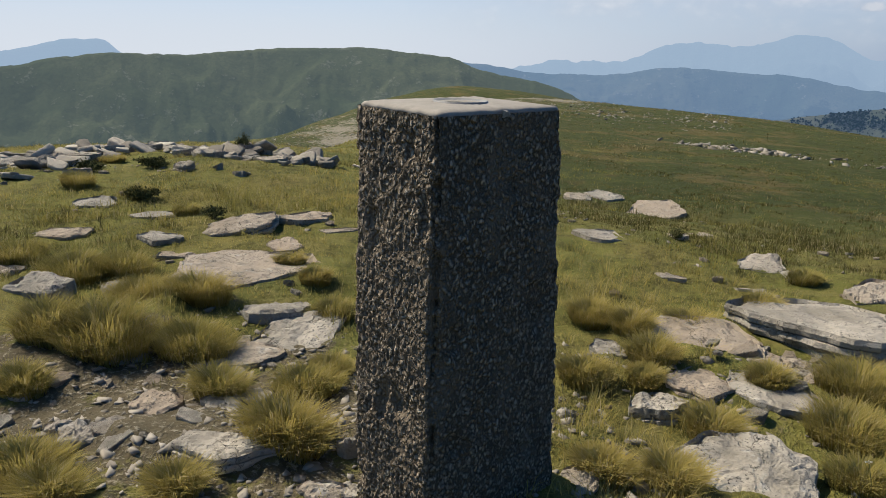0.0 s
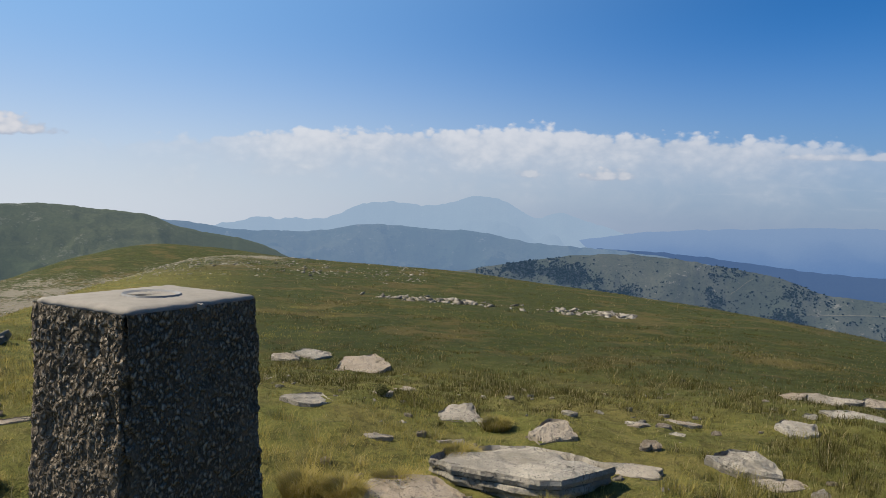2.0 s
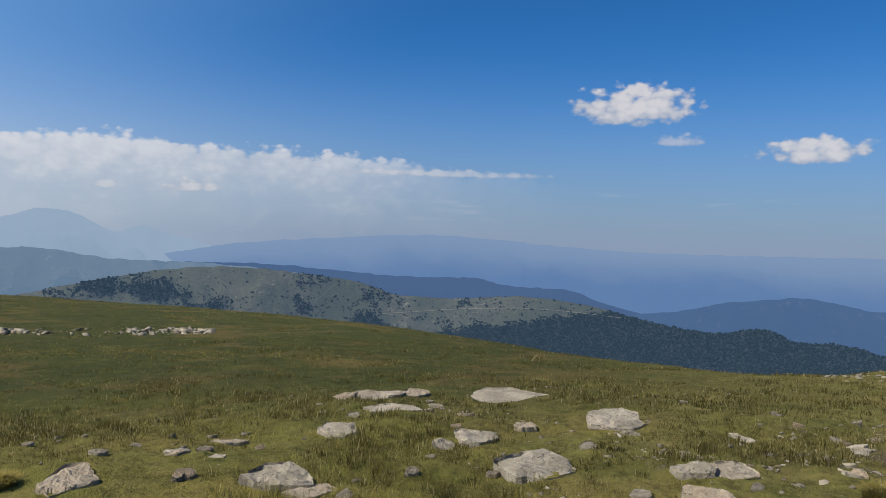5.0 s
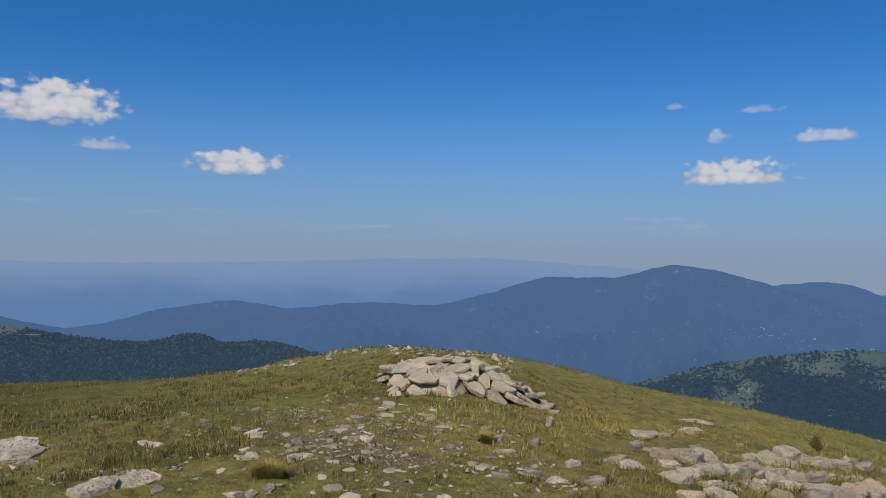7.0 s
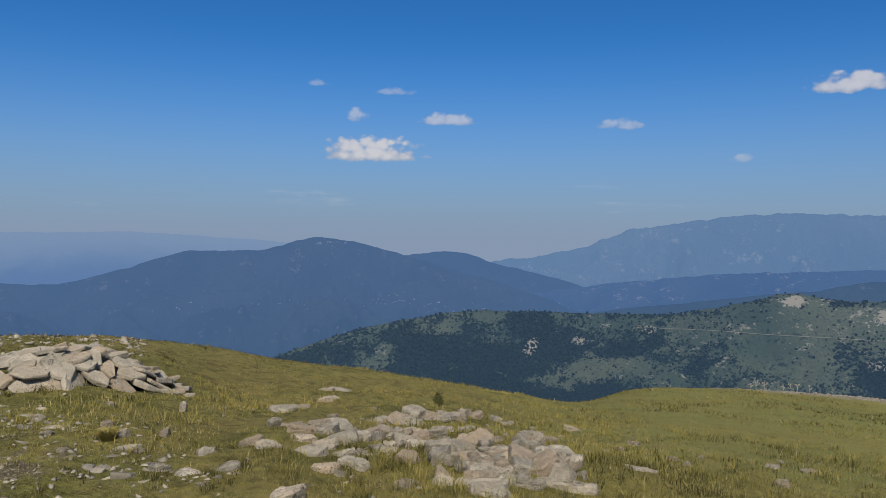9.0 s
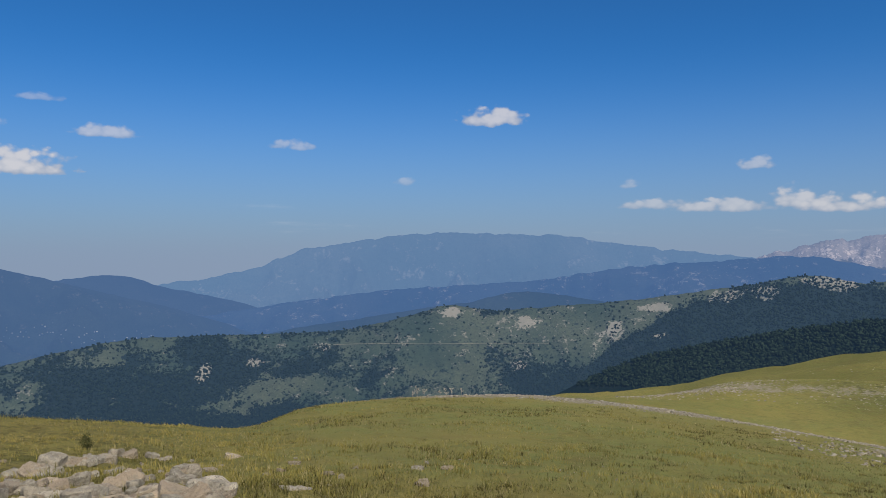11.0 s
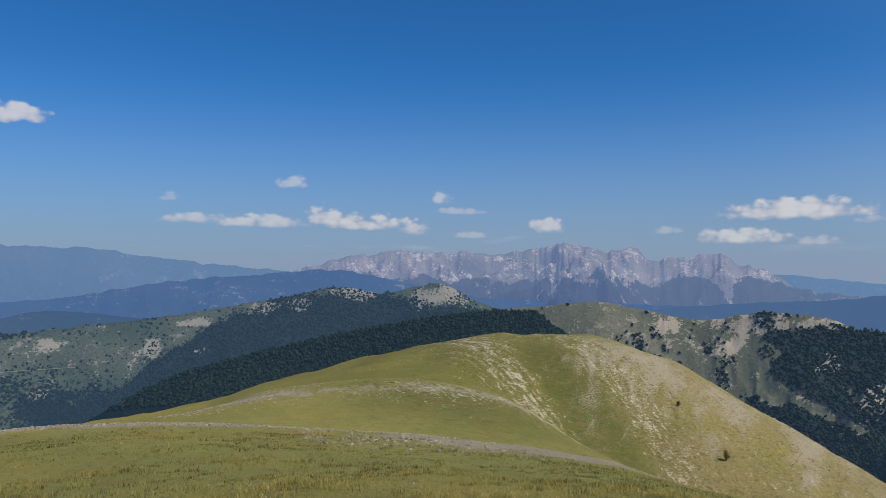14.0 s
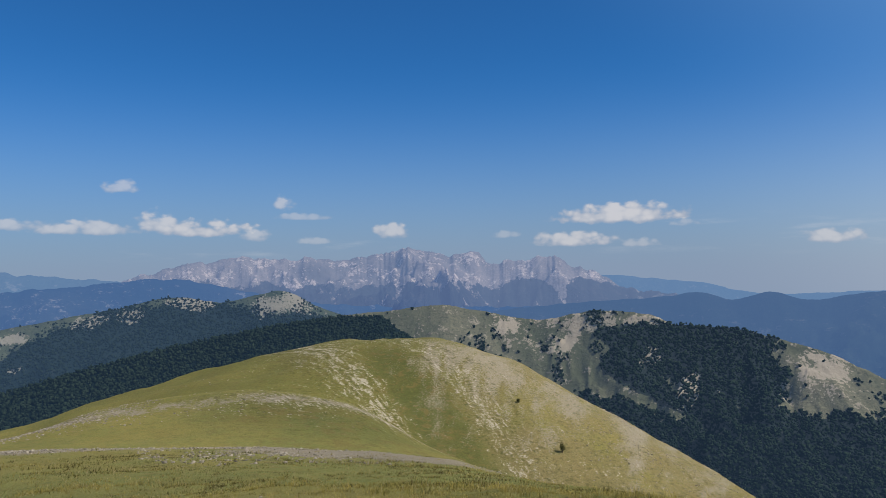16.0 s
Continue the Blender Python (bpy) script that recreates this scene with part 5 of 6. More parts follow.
def lay_slabs(rows, group, seed):
    rng = np.random.default_rng(seed)
    for x, y, w, d, h, turn in rows:
        ob = part("rock", rock_bmesh(w * 1.14, d * 1.02, 0.75 * h + 0.012, rng, 3 if w > 0.28 else 2 if w > 0.14 else 1), ROCK)
        ob.matrix_world = pose(x, y, float(ground_height(x, y)) - 0.010 - 0.38 * h, rng.normal(0, 3), rng.normal(0, 3), turn)
        tagged(ob, KIND_LABELS[1] if h < 0.07 else KIND_LABELS[2] if w < 0.4 else "large pale limestone slab in broken beds among turf", "rock", group)
        TAKEN.append((x, y, w / 2, d / 2, radians(turn)))


lay_rocks(ROCKS_OUTCROP, "rocks on the western edge", 11, 1, 0.06, 0.9)
lay_rocks(ROCKS_NORTH, "rocks on the northern slope", 14, 1)
lay_rocks(ROCKS_PILLAR_EAST, "rocks east of the pillar", 15, 2)
lay_rocks(ROCKS_SLOPE, "rocks on the north-eastern slope", 16, 2)
lay_rocks(ROCKS_PATH, "rocks along the trodden path", 17, 2)
lay_rocks(ROCKS_SADDLE, "rocks before the cairn", 18, 1)
lay_rocks(ROCKS_HEAP, "rocks of the eastern heap", 19, 2, 0.06, 0.86, True)
lay_rocks(ROCKS_HEAP_SOUTH, "rocks of the southern heap", 20, 2, 0.06, 0.86, True)
lay_slabs(SLABS_WEST, "slabs beside the pillar", 51)
lay_slabs(SLABS_WEST_FAR, "rocks in the western grass", 52)
lay_slabs(SLABS_EAST, "broken slabs east of the pillar", 53)
lay_slabs(SLABS_EAST_SMALL, "rocks wedged between the slabs", 54)
lay_slabs(SLABS_PATH, "rocks along the trodden path", 55)


def build_rock_bed(n, p):
    v = n.add("ShaderNodeNewGeometry").outputs["Random Per Island"]
    a, b = n.noise(p, 5.0, 6, 0.7), n.noise(p, 30, 5, 0.7)
    col = n.mix(v, (0.14, 0.122, 0.096), (0.37, 0.328, 0.258))
    col = n.mix(n.math("MULTIPLY", n.step(a, 0.48, 0.64), 0.5), col, (0.12, 0.11, 0.10))
    col = n.mix(n.math("MULTIPLY", n.step(b, 0.54, 0.68), 0.5), col, (0.075, 0.07, 0.06))
    return surface(n, col, 0.9, n.math("ADD", a, b), 0.02, 0.8, 0.15)


ROCK_BED = material("grey_broken_limestone", build_rock_bed)


def slab_shapes(rng, count, thin, thick):
    shapes = []
    for k in range(count):
        bm = slab_bmesh(1.0, rng.uniform(0.55, 0.9), rng.uniform(thin, thick), rng)
        me = bpy.data.meshes.new("rock")
        bm.to_mesh(me)
        bm.free()
        me.materials.append(ROCK)
        shapes.append(me)
    return shapes


def lay_pile(line, count, spread, small, large, lift, tilt, shapes, rng, label, group, loose=True):
    """Broken slabs heaped along a line: loose rocks, or one bed of rubble where nobody could count them."""
    verts, faces, at = [], [], 0
    for k in range(count):
        t = rng.random() * (len(line) - 1.001)
        i, u = int(t), t - int(t)
        x = line[i][0] * (1 - u) + line[i + 1][0] * u + rng.normal(0, spread)
        y = line[i][1] * (1 - u) + line[i + 1][1] * u + rng.normal(0, spread)
        w = small + (large - small) * rng.random() ** 1.6
        me = shapes[int(rng.integers(0, len(shapes)))]
        m = pose(x, y, float(ground_height(x, y)) + rng.uniform(min(lift, 0), max(lift, 0)), rng.normal(0, tilt), rng.normal(0, tilt), rng.uniform(0, 360)) @ Matrix.Scale(w, 4)
        if w > 0.14:
            TAKEN.append((x, y, 0.42 * w, 0.34 * w, 0.0))
        if loose:
            ob = new("rock", me)
            ob.matrix_world = m
            tagged(ob, label, "rock", group)
            continue
        co = np.array([(m @ v.co)[:] for v in me.vertices])
        verts.append(co)
        faces.append(np.array([p.vertices[:] for p in me.polygons]) + at)
        at += len(co)
    if not loose:
        joined("rubble", np.concatenate(verts), np.concatenate(faces), ROCK_BED, label, "rubble")


def lay_piles():
    rng = np.random.default_rng(23)
    flat, chunky = slab_shapes(rng, 12, 0.10, 0.26), slab_shapes(rng, 14, 0.26, 0.50)
    brow = [(-6.3, 7.0), (-6.6, 7.9), (-6.6, 8.6), (-6.8, 9.8), (-5.9, 9.9), (-5.2, 9.5), (-4.7, 9.7), (-3.9, 9.2), (-3.4, 9.3)]
    lay_pile(brow, 150, 0.32, 0.12, 0.52, 0.06, 14, flat, rng, "jagged grey limestone slabs piled in a broken outcrop", "", False)
    heap = [(7.15, -1.3), (7.4, -1.8), (7.4, -2.2), (7.2, -2.7), (6.9, -3.3), (6.5, -2.6), (6.2, -2.1), (7.0, -1.9)]
    lay_pile(heap, 64, 0.19, 0.10, 0.34, 0.05, 14, chunky, rng, "angular pale limestone rock in a low heap", "broken rocks of the eastern heap")
    front = [(5.75, -2.15), (5.7, -2.4), (5.5, -2.85), (5.4, -3.2)]
    lay_pile(front, 26, 0.16, 0.10, 0.34, 0.05, 14, chunky, rng, "angular pale limestone rock in a low heap", "broken rocks of the southern heap")
    lay_pile([(8.3, -2.7), (8.8, -3.2), (9.5, -3.8), (10.2, -4.5)], 34, 0.22, 0.08, 0.34, 0.04, 12, chunky, rng, "angular pale limestone rock in thin grass", "rocks behind the heap")
    path = [(8.8, 2.1), (8.6, 1.3), (7.6, 0.5), (6.6, 1.3), (6.4, 0.5), (5.7, -0.2), (5.2, 1.9), (6.2, 2.0), (7.4, 1.5)]
    lay_pile(path, 260, 0.42, 0.03, 0.20, -0.02, 6, flat, rng, "flat grey limestone pieces trodden into stony turf", "", False)
    ledge = [(0.9, 3.75), (1.2, 3.95), (1.5, 4.0)]
    lay_pile(ledge, 26, 0.14, 0.05, 0.20, 0.03, 10, flat, rng, "small broken slab wedged between larger rocks", "broken slabs east of the pillar")
    steps = [(-1.2, 2.5), (-1.7, 3.0), (-1.5, 3.5), (-2.1, 2.5), (-2.2, 2.2)]
    lay_pile(steps, 36, 0.25, 0.06, 0.22, -0.02, 6, flat, rng, "flat broken slab in stony turf", "broken slabs west of the pillar")


lay_piles()


def make_standing_stone():
    rng = np.random.default_rng(3)
    ob = part("rock", rock_bmesh(0.10, 0.07, 0.11, rng, 1), ROCK)
    ob.matrix_world = pose(8.92, -0.5, float(ground_height(8.92, -0.5)) - 0.01, 8, -10, 20)
    tagged(ob, "small pale stone standing upright in the grass", "rock")


make_standing_stone()


# ---- the cairn ----
def make_cairn():
    rng = np.random.default_rng(8)
    cx, cy = 10.78, 0.62
    along = Vector((0.38, -0.925))
    out = Vector((-0.925, -0.38))
    base = tagged(new("cairn"), "low cairn of stacked pale limestone slabs on a grassy rise", "cairn")

    def dome(s, q):
        hs = smooth_curve(np.array([s]), [-1.25, -1, -0.88, -0.7, -0.2, 0.12, 0.38, 0.62, 0.88, 1.25], [0, 0.1, 0.45, 0.78, 1.0, 0.97, 0.78, 0.42, 0.14, 0])[0]
        return 0.40 * hs * max(0.0, 1 - abs(q) ** 2.2) ** 0.6

    def place(s, q, z):
        v = along * s * 1.06 + out * q * 0.85
        return Vector((cx + v.x, cy + v.y, float(ground_height(cx + v.x, cy + v.y)) + z))

    # Filling core; its near-black colour paints the shade in the gaps.
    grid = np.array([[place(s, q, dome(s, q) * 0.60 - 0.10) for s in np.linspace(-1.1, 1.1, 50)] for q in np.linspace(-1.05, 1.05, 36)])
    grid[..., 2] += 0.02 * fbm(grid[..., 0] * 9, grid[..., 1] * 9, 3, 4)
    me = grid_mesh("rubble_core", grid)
    me.materials.append(CORE_SHADE)
    core = tagged(new("rubble_core", me), "packed rubble core, coloured dark as shade between the stones")
    core.parent = base
    courses = [(0.96, 0.23), (0.76, 0.24), (0.55, 0.25), (0.33, 0.25), (0.10, 0.27), (-0.2, 0.29), (-0.5, 0.30), (-0.82, 0.30)]
    for row, (q0, gap) in enumerate(courses):
        for s0 in np.arange(-0.98 + (row % 2) * 0.5 * gap, 1.05, gap):
            s, q = s0 + rng.normal(0, 0.035), min(q0 + rng.normal(0, 0.03), 0.985)
            top = dome(s, q)
            if top < 0.03 and abs(s) < 0.9 and q < 0.85:
                continue
            w = rng.uniform(0.34, 0.66) * (0.6 if abs(s) > 0.82 else 1)
            d, h = w * rng.uniform(0.5, 0.8), rng.uniform(0.035, 0.075)
            stone = part("stone", slab_bmesh(w, d, h, rng), ROCK, base)
            e = 0.05
            slope_s, slope_q = (dome(s + e, q) - dome(s - e, q)) / (2 * e * 1.15), (dome(s, min(q + e, 1)) - dome(s, q - e)) / (2 * e * 0.85)
            slope_q = max(-2.2, min(2.2, slope_q))
            n = Vector((-along.x * slope_s - out.x * slope_q, -along.y * slope_s - out.y * slope_q, 1.0 + rng.uniform(0, 0.7))).normalized()
            turn = n.to_track_quat("Z", "Y").to_euler()
            stone.matrix_world = Matrix.Translation(place(s, q, top - 0.02)) @ turn.to_matrix().to_4x4() @ pose(0, 0, 0, rng.normal(0, 13), rng.normal(0, 13), rng.uniform(0, 360))
    for k in range(9):
        s, q = rng.uniform(0.8, 1.05), rng.uniform(-0.4, 0.9)
        w = rng.uniform(0.14, 0.26)
        stone = part("stone", slab_bmesh(w, w * 0.7, w * 0.35, rng), ROCK, base)
        p = place(s, q, 0)
        stone.matrix_world = pose(p.x, p.y, p.z - 0.01, rng.normal(0, 15), rng.normal(0, 15), rng.uniform(0, 360))
    TAKEN.append((cx, cy, 1.15, 0.7, math.atan2(along.y, along.x)))


CORE_SHADE = material("rubble_with_gap_shade", lambda n, p: surface(n, n.mix(n.noise(p, 14, 5), (0.015, 0.013, 0.010), (0.05, 0.044, 0.035)), 0.95, n.noise(p, 30, 4), 0.02, 0.8))
make_cairn()


# ---- where rocks leave no room for grass ----
CELL, HALF = 0.04, 16.0
COVER = np.zeros((int(2 * HALF / CELL), int(2 * HALF / CELL)), dtype=bool)


def mark_taken():
    for x, y, a, b, turn in TAKEN:
        r = max(a, b)
        i0, i1 = int((x - r + HALF) / CELL), int((x + r + HALF) / CELL) + 1
        j0, j1 = int((y - r + HALF) / CELL), int((y + r + HALF) / CELL) + 1
        gx, gy = np.meshgrid((np.arange(i0, i1) + 0.5) * CELL - HALF - x, (np.arange(j0, j1) + 0.5) * CELL - HALF - y, indexing="ij")
        u, v = gx * math.cos(turn) + gy * math.sin(turn), -gx * math.sin(turn) + gy * math.cos(turn)
        COVER[i0:i1, j0:j1] |= (np.abs(u / a) ** 2.6 + np.abs(v / b) ** 2.6) < 0.52


cxp, cyp = pillar_point(0.5, 0.5, 0)
TAKEN.append((cxp, cyp, 0.27, 0.2, PILLAR_TURN))
mark_taken()


def free(x, y):
    i, j = ((x + HALF) / CELL).astype(int), ((y + HALF) / CELL).astype(int)
    inside = (np.abs(x) < HALF - 0.1) & (np.abs(y) < HALF - 0.1)
    i, j = np.clip(i, 0, COVER.shape[0] - 1), np.clip(j, 0, COVER.shape[1] - 1)
    return ~(COVER[i, j] & inside)


def around(count, r0, r1, rng, power=1.0, a0=50.0, a1=-225.0):
    r = (rng.random(count) ** power * (r1**1.3 - r0**1.3) + r0**1.3) ** (1 / 1.3)
    a = np.radians(rng.uniform(a1, a0, count))
    return -np.sin(a) * r, np.cos(a) * r


# ---- stones and gravel ----
def lay_stones():
    rng = np.random.default_rng(31)
    shapes = []
    for k in range(10):
        bm = rock_bmesh(1.0, rng.uniform(0.6, 0.9), rng.uniform(0.14, 0.36), rng, 1)
        me = bpy.data.meshes.new("stone")
        bm.to_mesh(me)
        bm.free()
        me.materials.append(ROCK)
        shapes.append(me)
    def drop_some(count, x0, y0, sx, sy, small, large, group):
        made = 0
        while made < count:
            x, y = x0 + rng.normal(0, sx), y0 + rng.normal(0, sy)
            if math.hypot(x, y) < 2.2 or not free(np.array([x]), np.array([y]))[0]:
                continue
            w = small + (large - small) * rng.random() ** 2.2
            ob = new("stone", shapes[int(rng.integers(0, 10))])
            ob.matrix_world = pose(x, y, float(ground_height(x, y)) - 0.02 * w, rng.normal(0, 8), rng.normal(0, 8), rng.uniform(0, 360)) @ Matrix.Scale(w, 4)
            tagged(ob, "small pale limestone stone lying in thin grass", "stone", group)
            made += 1
    drop_some(70, 6.6, 1.6, 1.3, 1.6, 0.05, 0.17, "stones along the path")
    drop_some(35, 6.6, -2.4, 0.8, 1.0, 0.07, 0.24, "stones of the heap")
    drop_some(25, 8.8, -2.6, 1.2, 1.0, 0.06, 0.26, "stones past the heap")
    drop_some(28, -1.6, 3.1, 0.7, 1.0, 0.03, 0.10, "stones by the pillar")
    drop_some(25, 1.1, 3.6, 0.6, 0.7, 0.04, 0.14, "stones by the broken slabs")
    drop_some(70, 3.2, 6.0, 2.0, 1.5, 0.05, 0.20, "stones on the slope")
    drop_some(25, -6.0, 7.6, 1.6, 1.8, 0.08, 0.35, "stones on the edge")
    drop_some(20, 7.0, -4.9, 0.9, 0.8, 0.05, 0.18, "stones on the southern side")


lay_stones()


def lay_gravel():
    rng = np.random.default_rng(41)
    def bed(label, x, y, sizes, mat=ROCK_SMALL):
        p = np.stack([x, y, ground_height(x, y)], -1)
        v, f = scattered(PEBBLES, p, sizes, rng, 0.15, 0.55)
        joined("gravel", v, f, mat, label, "gravel")
    x, y = around(90000, 1.8, 12, rng)
    keep = (stony_share(x, y) + 0.25 * fbm(x * 2.5, y * 2.5, 3, 77) > rng.uniform(0.2, 1.0, len(x))) & free(x, y)
    x, y = x[keep][:9000], y[keep][:9000]
    bed("fine limestone gravel in trodden soil", x, y, rng.uniform(0.012, 0.07, len(x)) ** 1.0)
    def band(count, r, w, a0, a1, small, large, label, thin=0.55):
        rr, a = r + w * np.clip(rng.normal(0, 1, count), -2, 2), np.radians(rng.uniform(a1, a0, count))
        x, y = -np.sin(a) * rr, np.cos(a) * rr
        keep = fbm(x * 4 / r, y * 4 / r, 4, 61) > rng.uniform(-0.7, thin, count)
        x, y = x[keep], y[keep]
        bed(label, x, y, small + (large - small) * rng.random(len(x)) ** 3)
    band(24000, 33, 2.6, -119, -200, 0.04, 0.17, "pale gravel band along a low rise")
    band(12000, 26, 4.0, -158, -200, 0.04, 0.18, "scattered stones below the rise")
    band(14000, 107, 6, -148, -190, 0.10, 0.50, "pale scree band on the second rise")
    band(12000, 215, 24, -170, -216, 0.15, 0.7, "scree over the southern slope", 0.3)
    band(2500, 250, 10, -160, -192, 0.2, 0.8, "stones along the southern crest")
    band(5000, 52, 9, 24, -10, 0.06, 0.28, "gravel on the northern rise")
    band(2200, 27, 0.7, -4, -26, 0.06, 0.42, "line of pale stones on the northern slope")
    band(500, 15.5, 1.2, -70, -90, 0.04, 0.2, "stones on the eastern brow")


def build_small(n, p):
    v = n.add("ShaderNodeNewGeometry").outputs["Random Per Island"]
    col = n.mix(v, (0.14, 0.122, 0.098), (0.35, 0.312, 0.255))
    return surface(n, n.mix(n.math("MULTIPLY", n.noise(p, 25, 3), 0.5), col, (0.12, 0.105, 0.08)), 0.9, None, spec=0.2)


ROCK_SMALL = material("pale_broken_stone", build_small)
lay_gravel()


# ---- grass ----
def build_grass(n, p):
    tone = attribute(n, "tone")
    v = n.add("ShaderNodeNewGeometry").outputs["Random Per Island"]
    col = n.mix(n.step(tone, 0.0, 0.5), (0.056, 0.053, 0.017), (0.240, 0.214, 0.060))
    col = n.mix(n.step(tone, 0.45, 1.0), col, (0.37, 0.295, 0.090))
    col = n.mix(n.math("MULTIPLY", v, 0.4), col, (0.17, 0.146, 0.048))
    col = n.mix(n.math("MULTIPLY", n.step(v, 0.78, 0.95), 0.7), col, (0.42, 0.35, 0.20))
    a = n.add("ShaderNodeBsdfDiffuse", {"Color": col}).outputs[0]
    b = n.add("ShaderNodeBsdfTranslucent", {"Color": col}).outputs[0]
    return n.add("ShaderNodeMixShader", {0: 0.42, 1: a, 2: b}).outputs[0]


GRASS = material("dry_alpine_grass", build_grass)


def blades(x, y, z, height, lean, turn, width, tone, bends):
    """Tapered blades; with bends, each has a knee and droops."""
    tx, ty = np.cos(turn), np.sin(turn)
    wx, wy = -ty * width, tx * width
    tip = np.stack([x + tx * lean, y + ty * lean, z + height], -1)
    root = np.stack([x, y, z - 0.01], -1)
    side = np.stack([wx, wy, 0 * wx], -1)
    n = len(x)
    if not bends:
        v = np.stack([root - side, root + side, tip], 1).reshape(-1, 3)
        f = np.arange(3 * n).reshape(n, 3)
        return v, f, np.repeat(tone, 3)
    knee = np.stack([x + tx * lean * 0.32, y + ty * lean * 0.32, z + height * 0.68], -1)
    v = np.stack([root - side, root + side, knee - 0.7 * side, knee + 0.7 * side, tip], 1).reshape(-1, 3)
    f = (np.array([[0, 1, 3], [0, 3, 2], [2, 3, 4]])[None] + (np.arange(n) * 5)[:, None, None]).reshape(-1, 3)
    return v, f, np.repeat(tone, 5)


def golden(x, y):
    g = 0.42 + 0.42 * fbm(x * 0.5, y * 0.5, 4, 91) + 0.25 * fbm(x * 0.07, y * 0.07, 3, 93)
    north = np.clip((x * 0.5 + y * 0.87 - 3.7) / 3, 0, 1) * np.clip((x + 3) / 3, 0, 1)
    return g - 0.64 * north + 0.15 * np.clip((x + 2) / 3, 0, 1) * np.clip((3 - y) / 3, 0, 1) + 0.35 * np.exp(-(((x - 0.4) / 0.9) ** 2 + ((y - 4.4) / 1.0) ** 2))


def sow(label, count, r0, r1, per, spread, tall, wide, seed, bends, dense=0.0, power=1.0):
    rng = np.random.default_rng(seed)
    x, y = around(count, r0, r1, rng, power)
    want = 0.5 + 0.5 * fbm(x * 0.9, y * 0.9, 4, 55) - 0.75 * np.clip(stony_share(x, y), 0, 1) + dense
    keep = free(x, y) & (want > rng.uniform(0, 1, count))
    x, y = x[keep], y[keep]
    h = tall * rng.uniform(0.55, 1.25, len(x)) * (0.8 + 0.5 * np.clip(fbm(x * 0.8, y * 0.8, 3, 57), -0.8, 1))
    tone = np.clip(golden(x, y) * (1 - 0.25 * fresh_share(x, y)) + rng.normal(0, 0.22, len(x)), 0, 1)
    n = len(x) * per
    bx, by, bh, bt = (np.repeat(q, per) for q in (x, y, h, tone))
    a, d = rng.uniform(0, 2 * math.pi, n), np.abs(rng.normal(0, spread, n))
    bx, by = bx + np.cos(a) * d, by + np.sin(a) * d
    ok = free(bx, by)
    bx, by, bh, bt, a, d = bx[ok], by[ok], bh[ok], bt[ok], a[ok], d[ok]
    n = len(bx)
    hh = bh * rng.uniform(0.45, 1.15, n)
    lean = hh * (0.4 + 1.9 * rng.random(n) ** 1.3)
    v, f, t = blades(bx, by, ground_height(bx, by), hh, lean * 0.7, a + rng.normal(0, 0.7, n), wide * rng.uniform(0.6, 1.3, n), np.clip(bt + rng.normal(0, 0.1, n), 0, 1), bends)
    joined("grass", v, f, GRASS, label, "grass", {"tone": t})


sow("tall tussocks of green and golden grass by the pillar", 3800, 1.9, 7, 44, 0.05, 0.105, 0.0017, 1, True)
sow("grass tussocks on the summit", 8000, 6, 14, 24, 0.08, 0.085, 0.0028, 2, True)
sow("short dry turf on the summit", 46000, 1.8, 8, 14, 0.07, 0.040, 0.0019, 3, False, 0.15)
sow("short turf farther out", 52000, 7, 24, 9, 0.12, 0.050, 0.0046, 4, False, 0.25)
sow("tufts of grass on the open slope", 60000, 16, 75, 6, 0.16, 0.070, 0.013, 5, False, 0.05)

# Large tussocks among the slabs: x, y, width.
TUSSOCKS_WEST = [(-3.68, 4.13, 0.46), (-3.13, 3.98, 0.5), (-2.88, 4.13, 0.46), (-2.48, 3.66, 0.37), (-2.09, 3.66, 0.41), (-1.81, 3.1, 0.46), (-2.2, 2.95, 0.5), (-2.47, 2.92, 0.35),
                 (-1.14, 2.87, 0.35), (-1.03, 2.37, 0.37), (-1.09, 3.06, 0.22), (-1.83, 1.97, 0.37), (-1.66, 1.87, 0.28), (-1.49, 2.73, 0.26), (-1.26, 1.98, 0.21), (-1.32, 3.72, 0.27),
                 (-1.57, 4.13, 0.23), (-1.87, 4.46, 0.22), (-2.29, 2.5, 0.28), (-5.04, 6.61, 0.38), (-4.21, 6.36, 0.29), (-3.38, 5.78, 0.25), (-5.98, 8.54, 0.39)]
TUSSOCKS_EAST = [(0.07, 3.34, 0.28), (0.41, 3.65, 0.28), (0.1, 4.2, 0.29), (0.67, 4.32, 0.3), (0.33, 4.09, 0.25), (1.38, 3.62, 0.44), (1.22, 3.19, 0.41), (1.15, 2.79, 0.32), (0.63, 3.03, 0.26),
                 (0.16, 2.49, 0.28), (0.41, 2.53, 0.23), (0.95, 3.55, 0.22), (0.36, 3.4, 0.18), (1.16, 4.77, 0.26), (1.61, 5.51, 0.26),
                 (5.75, 1.58, 0.26), (7.15, 0.1, 0.2)]


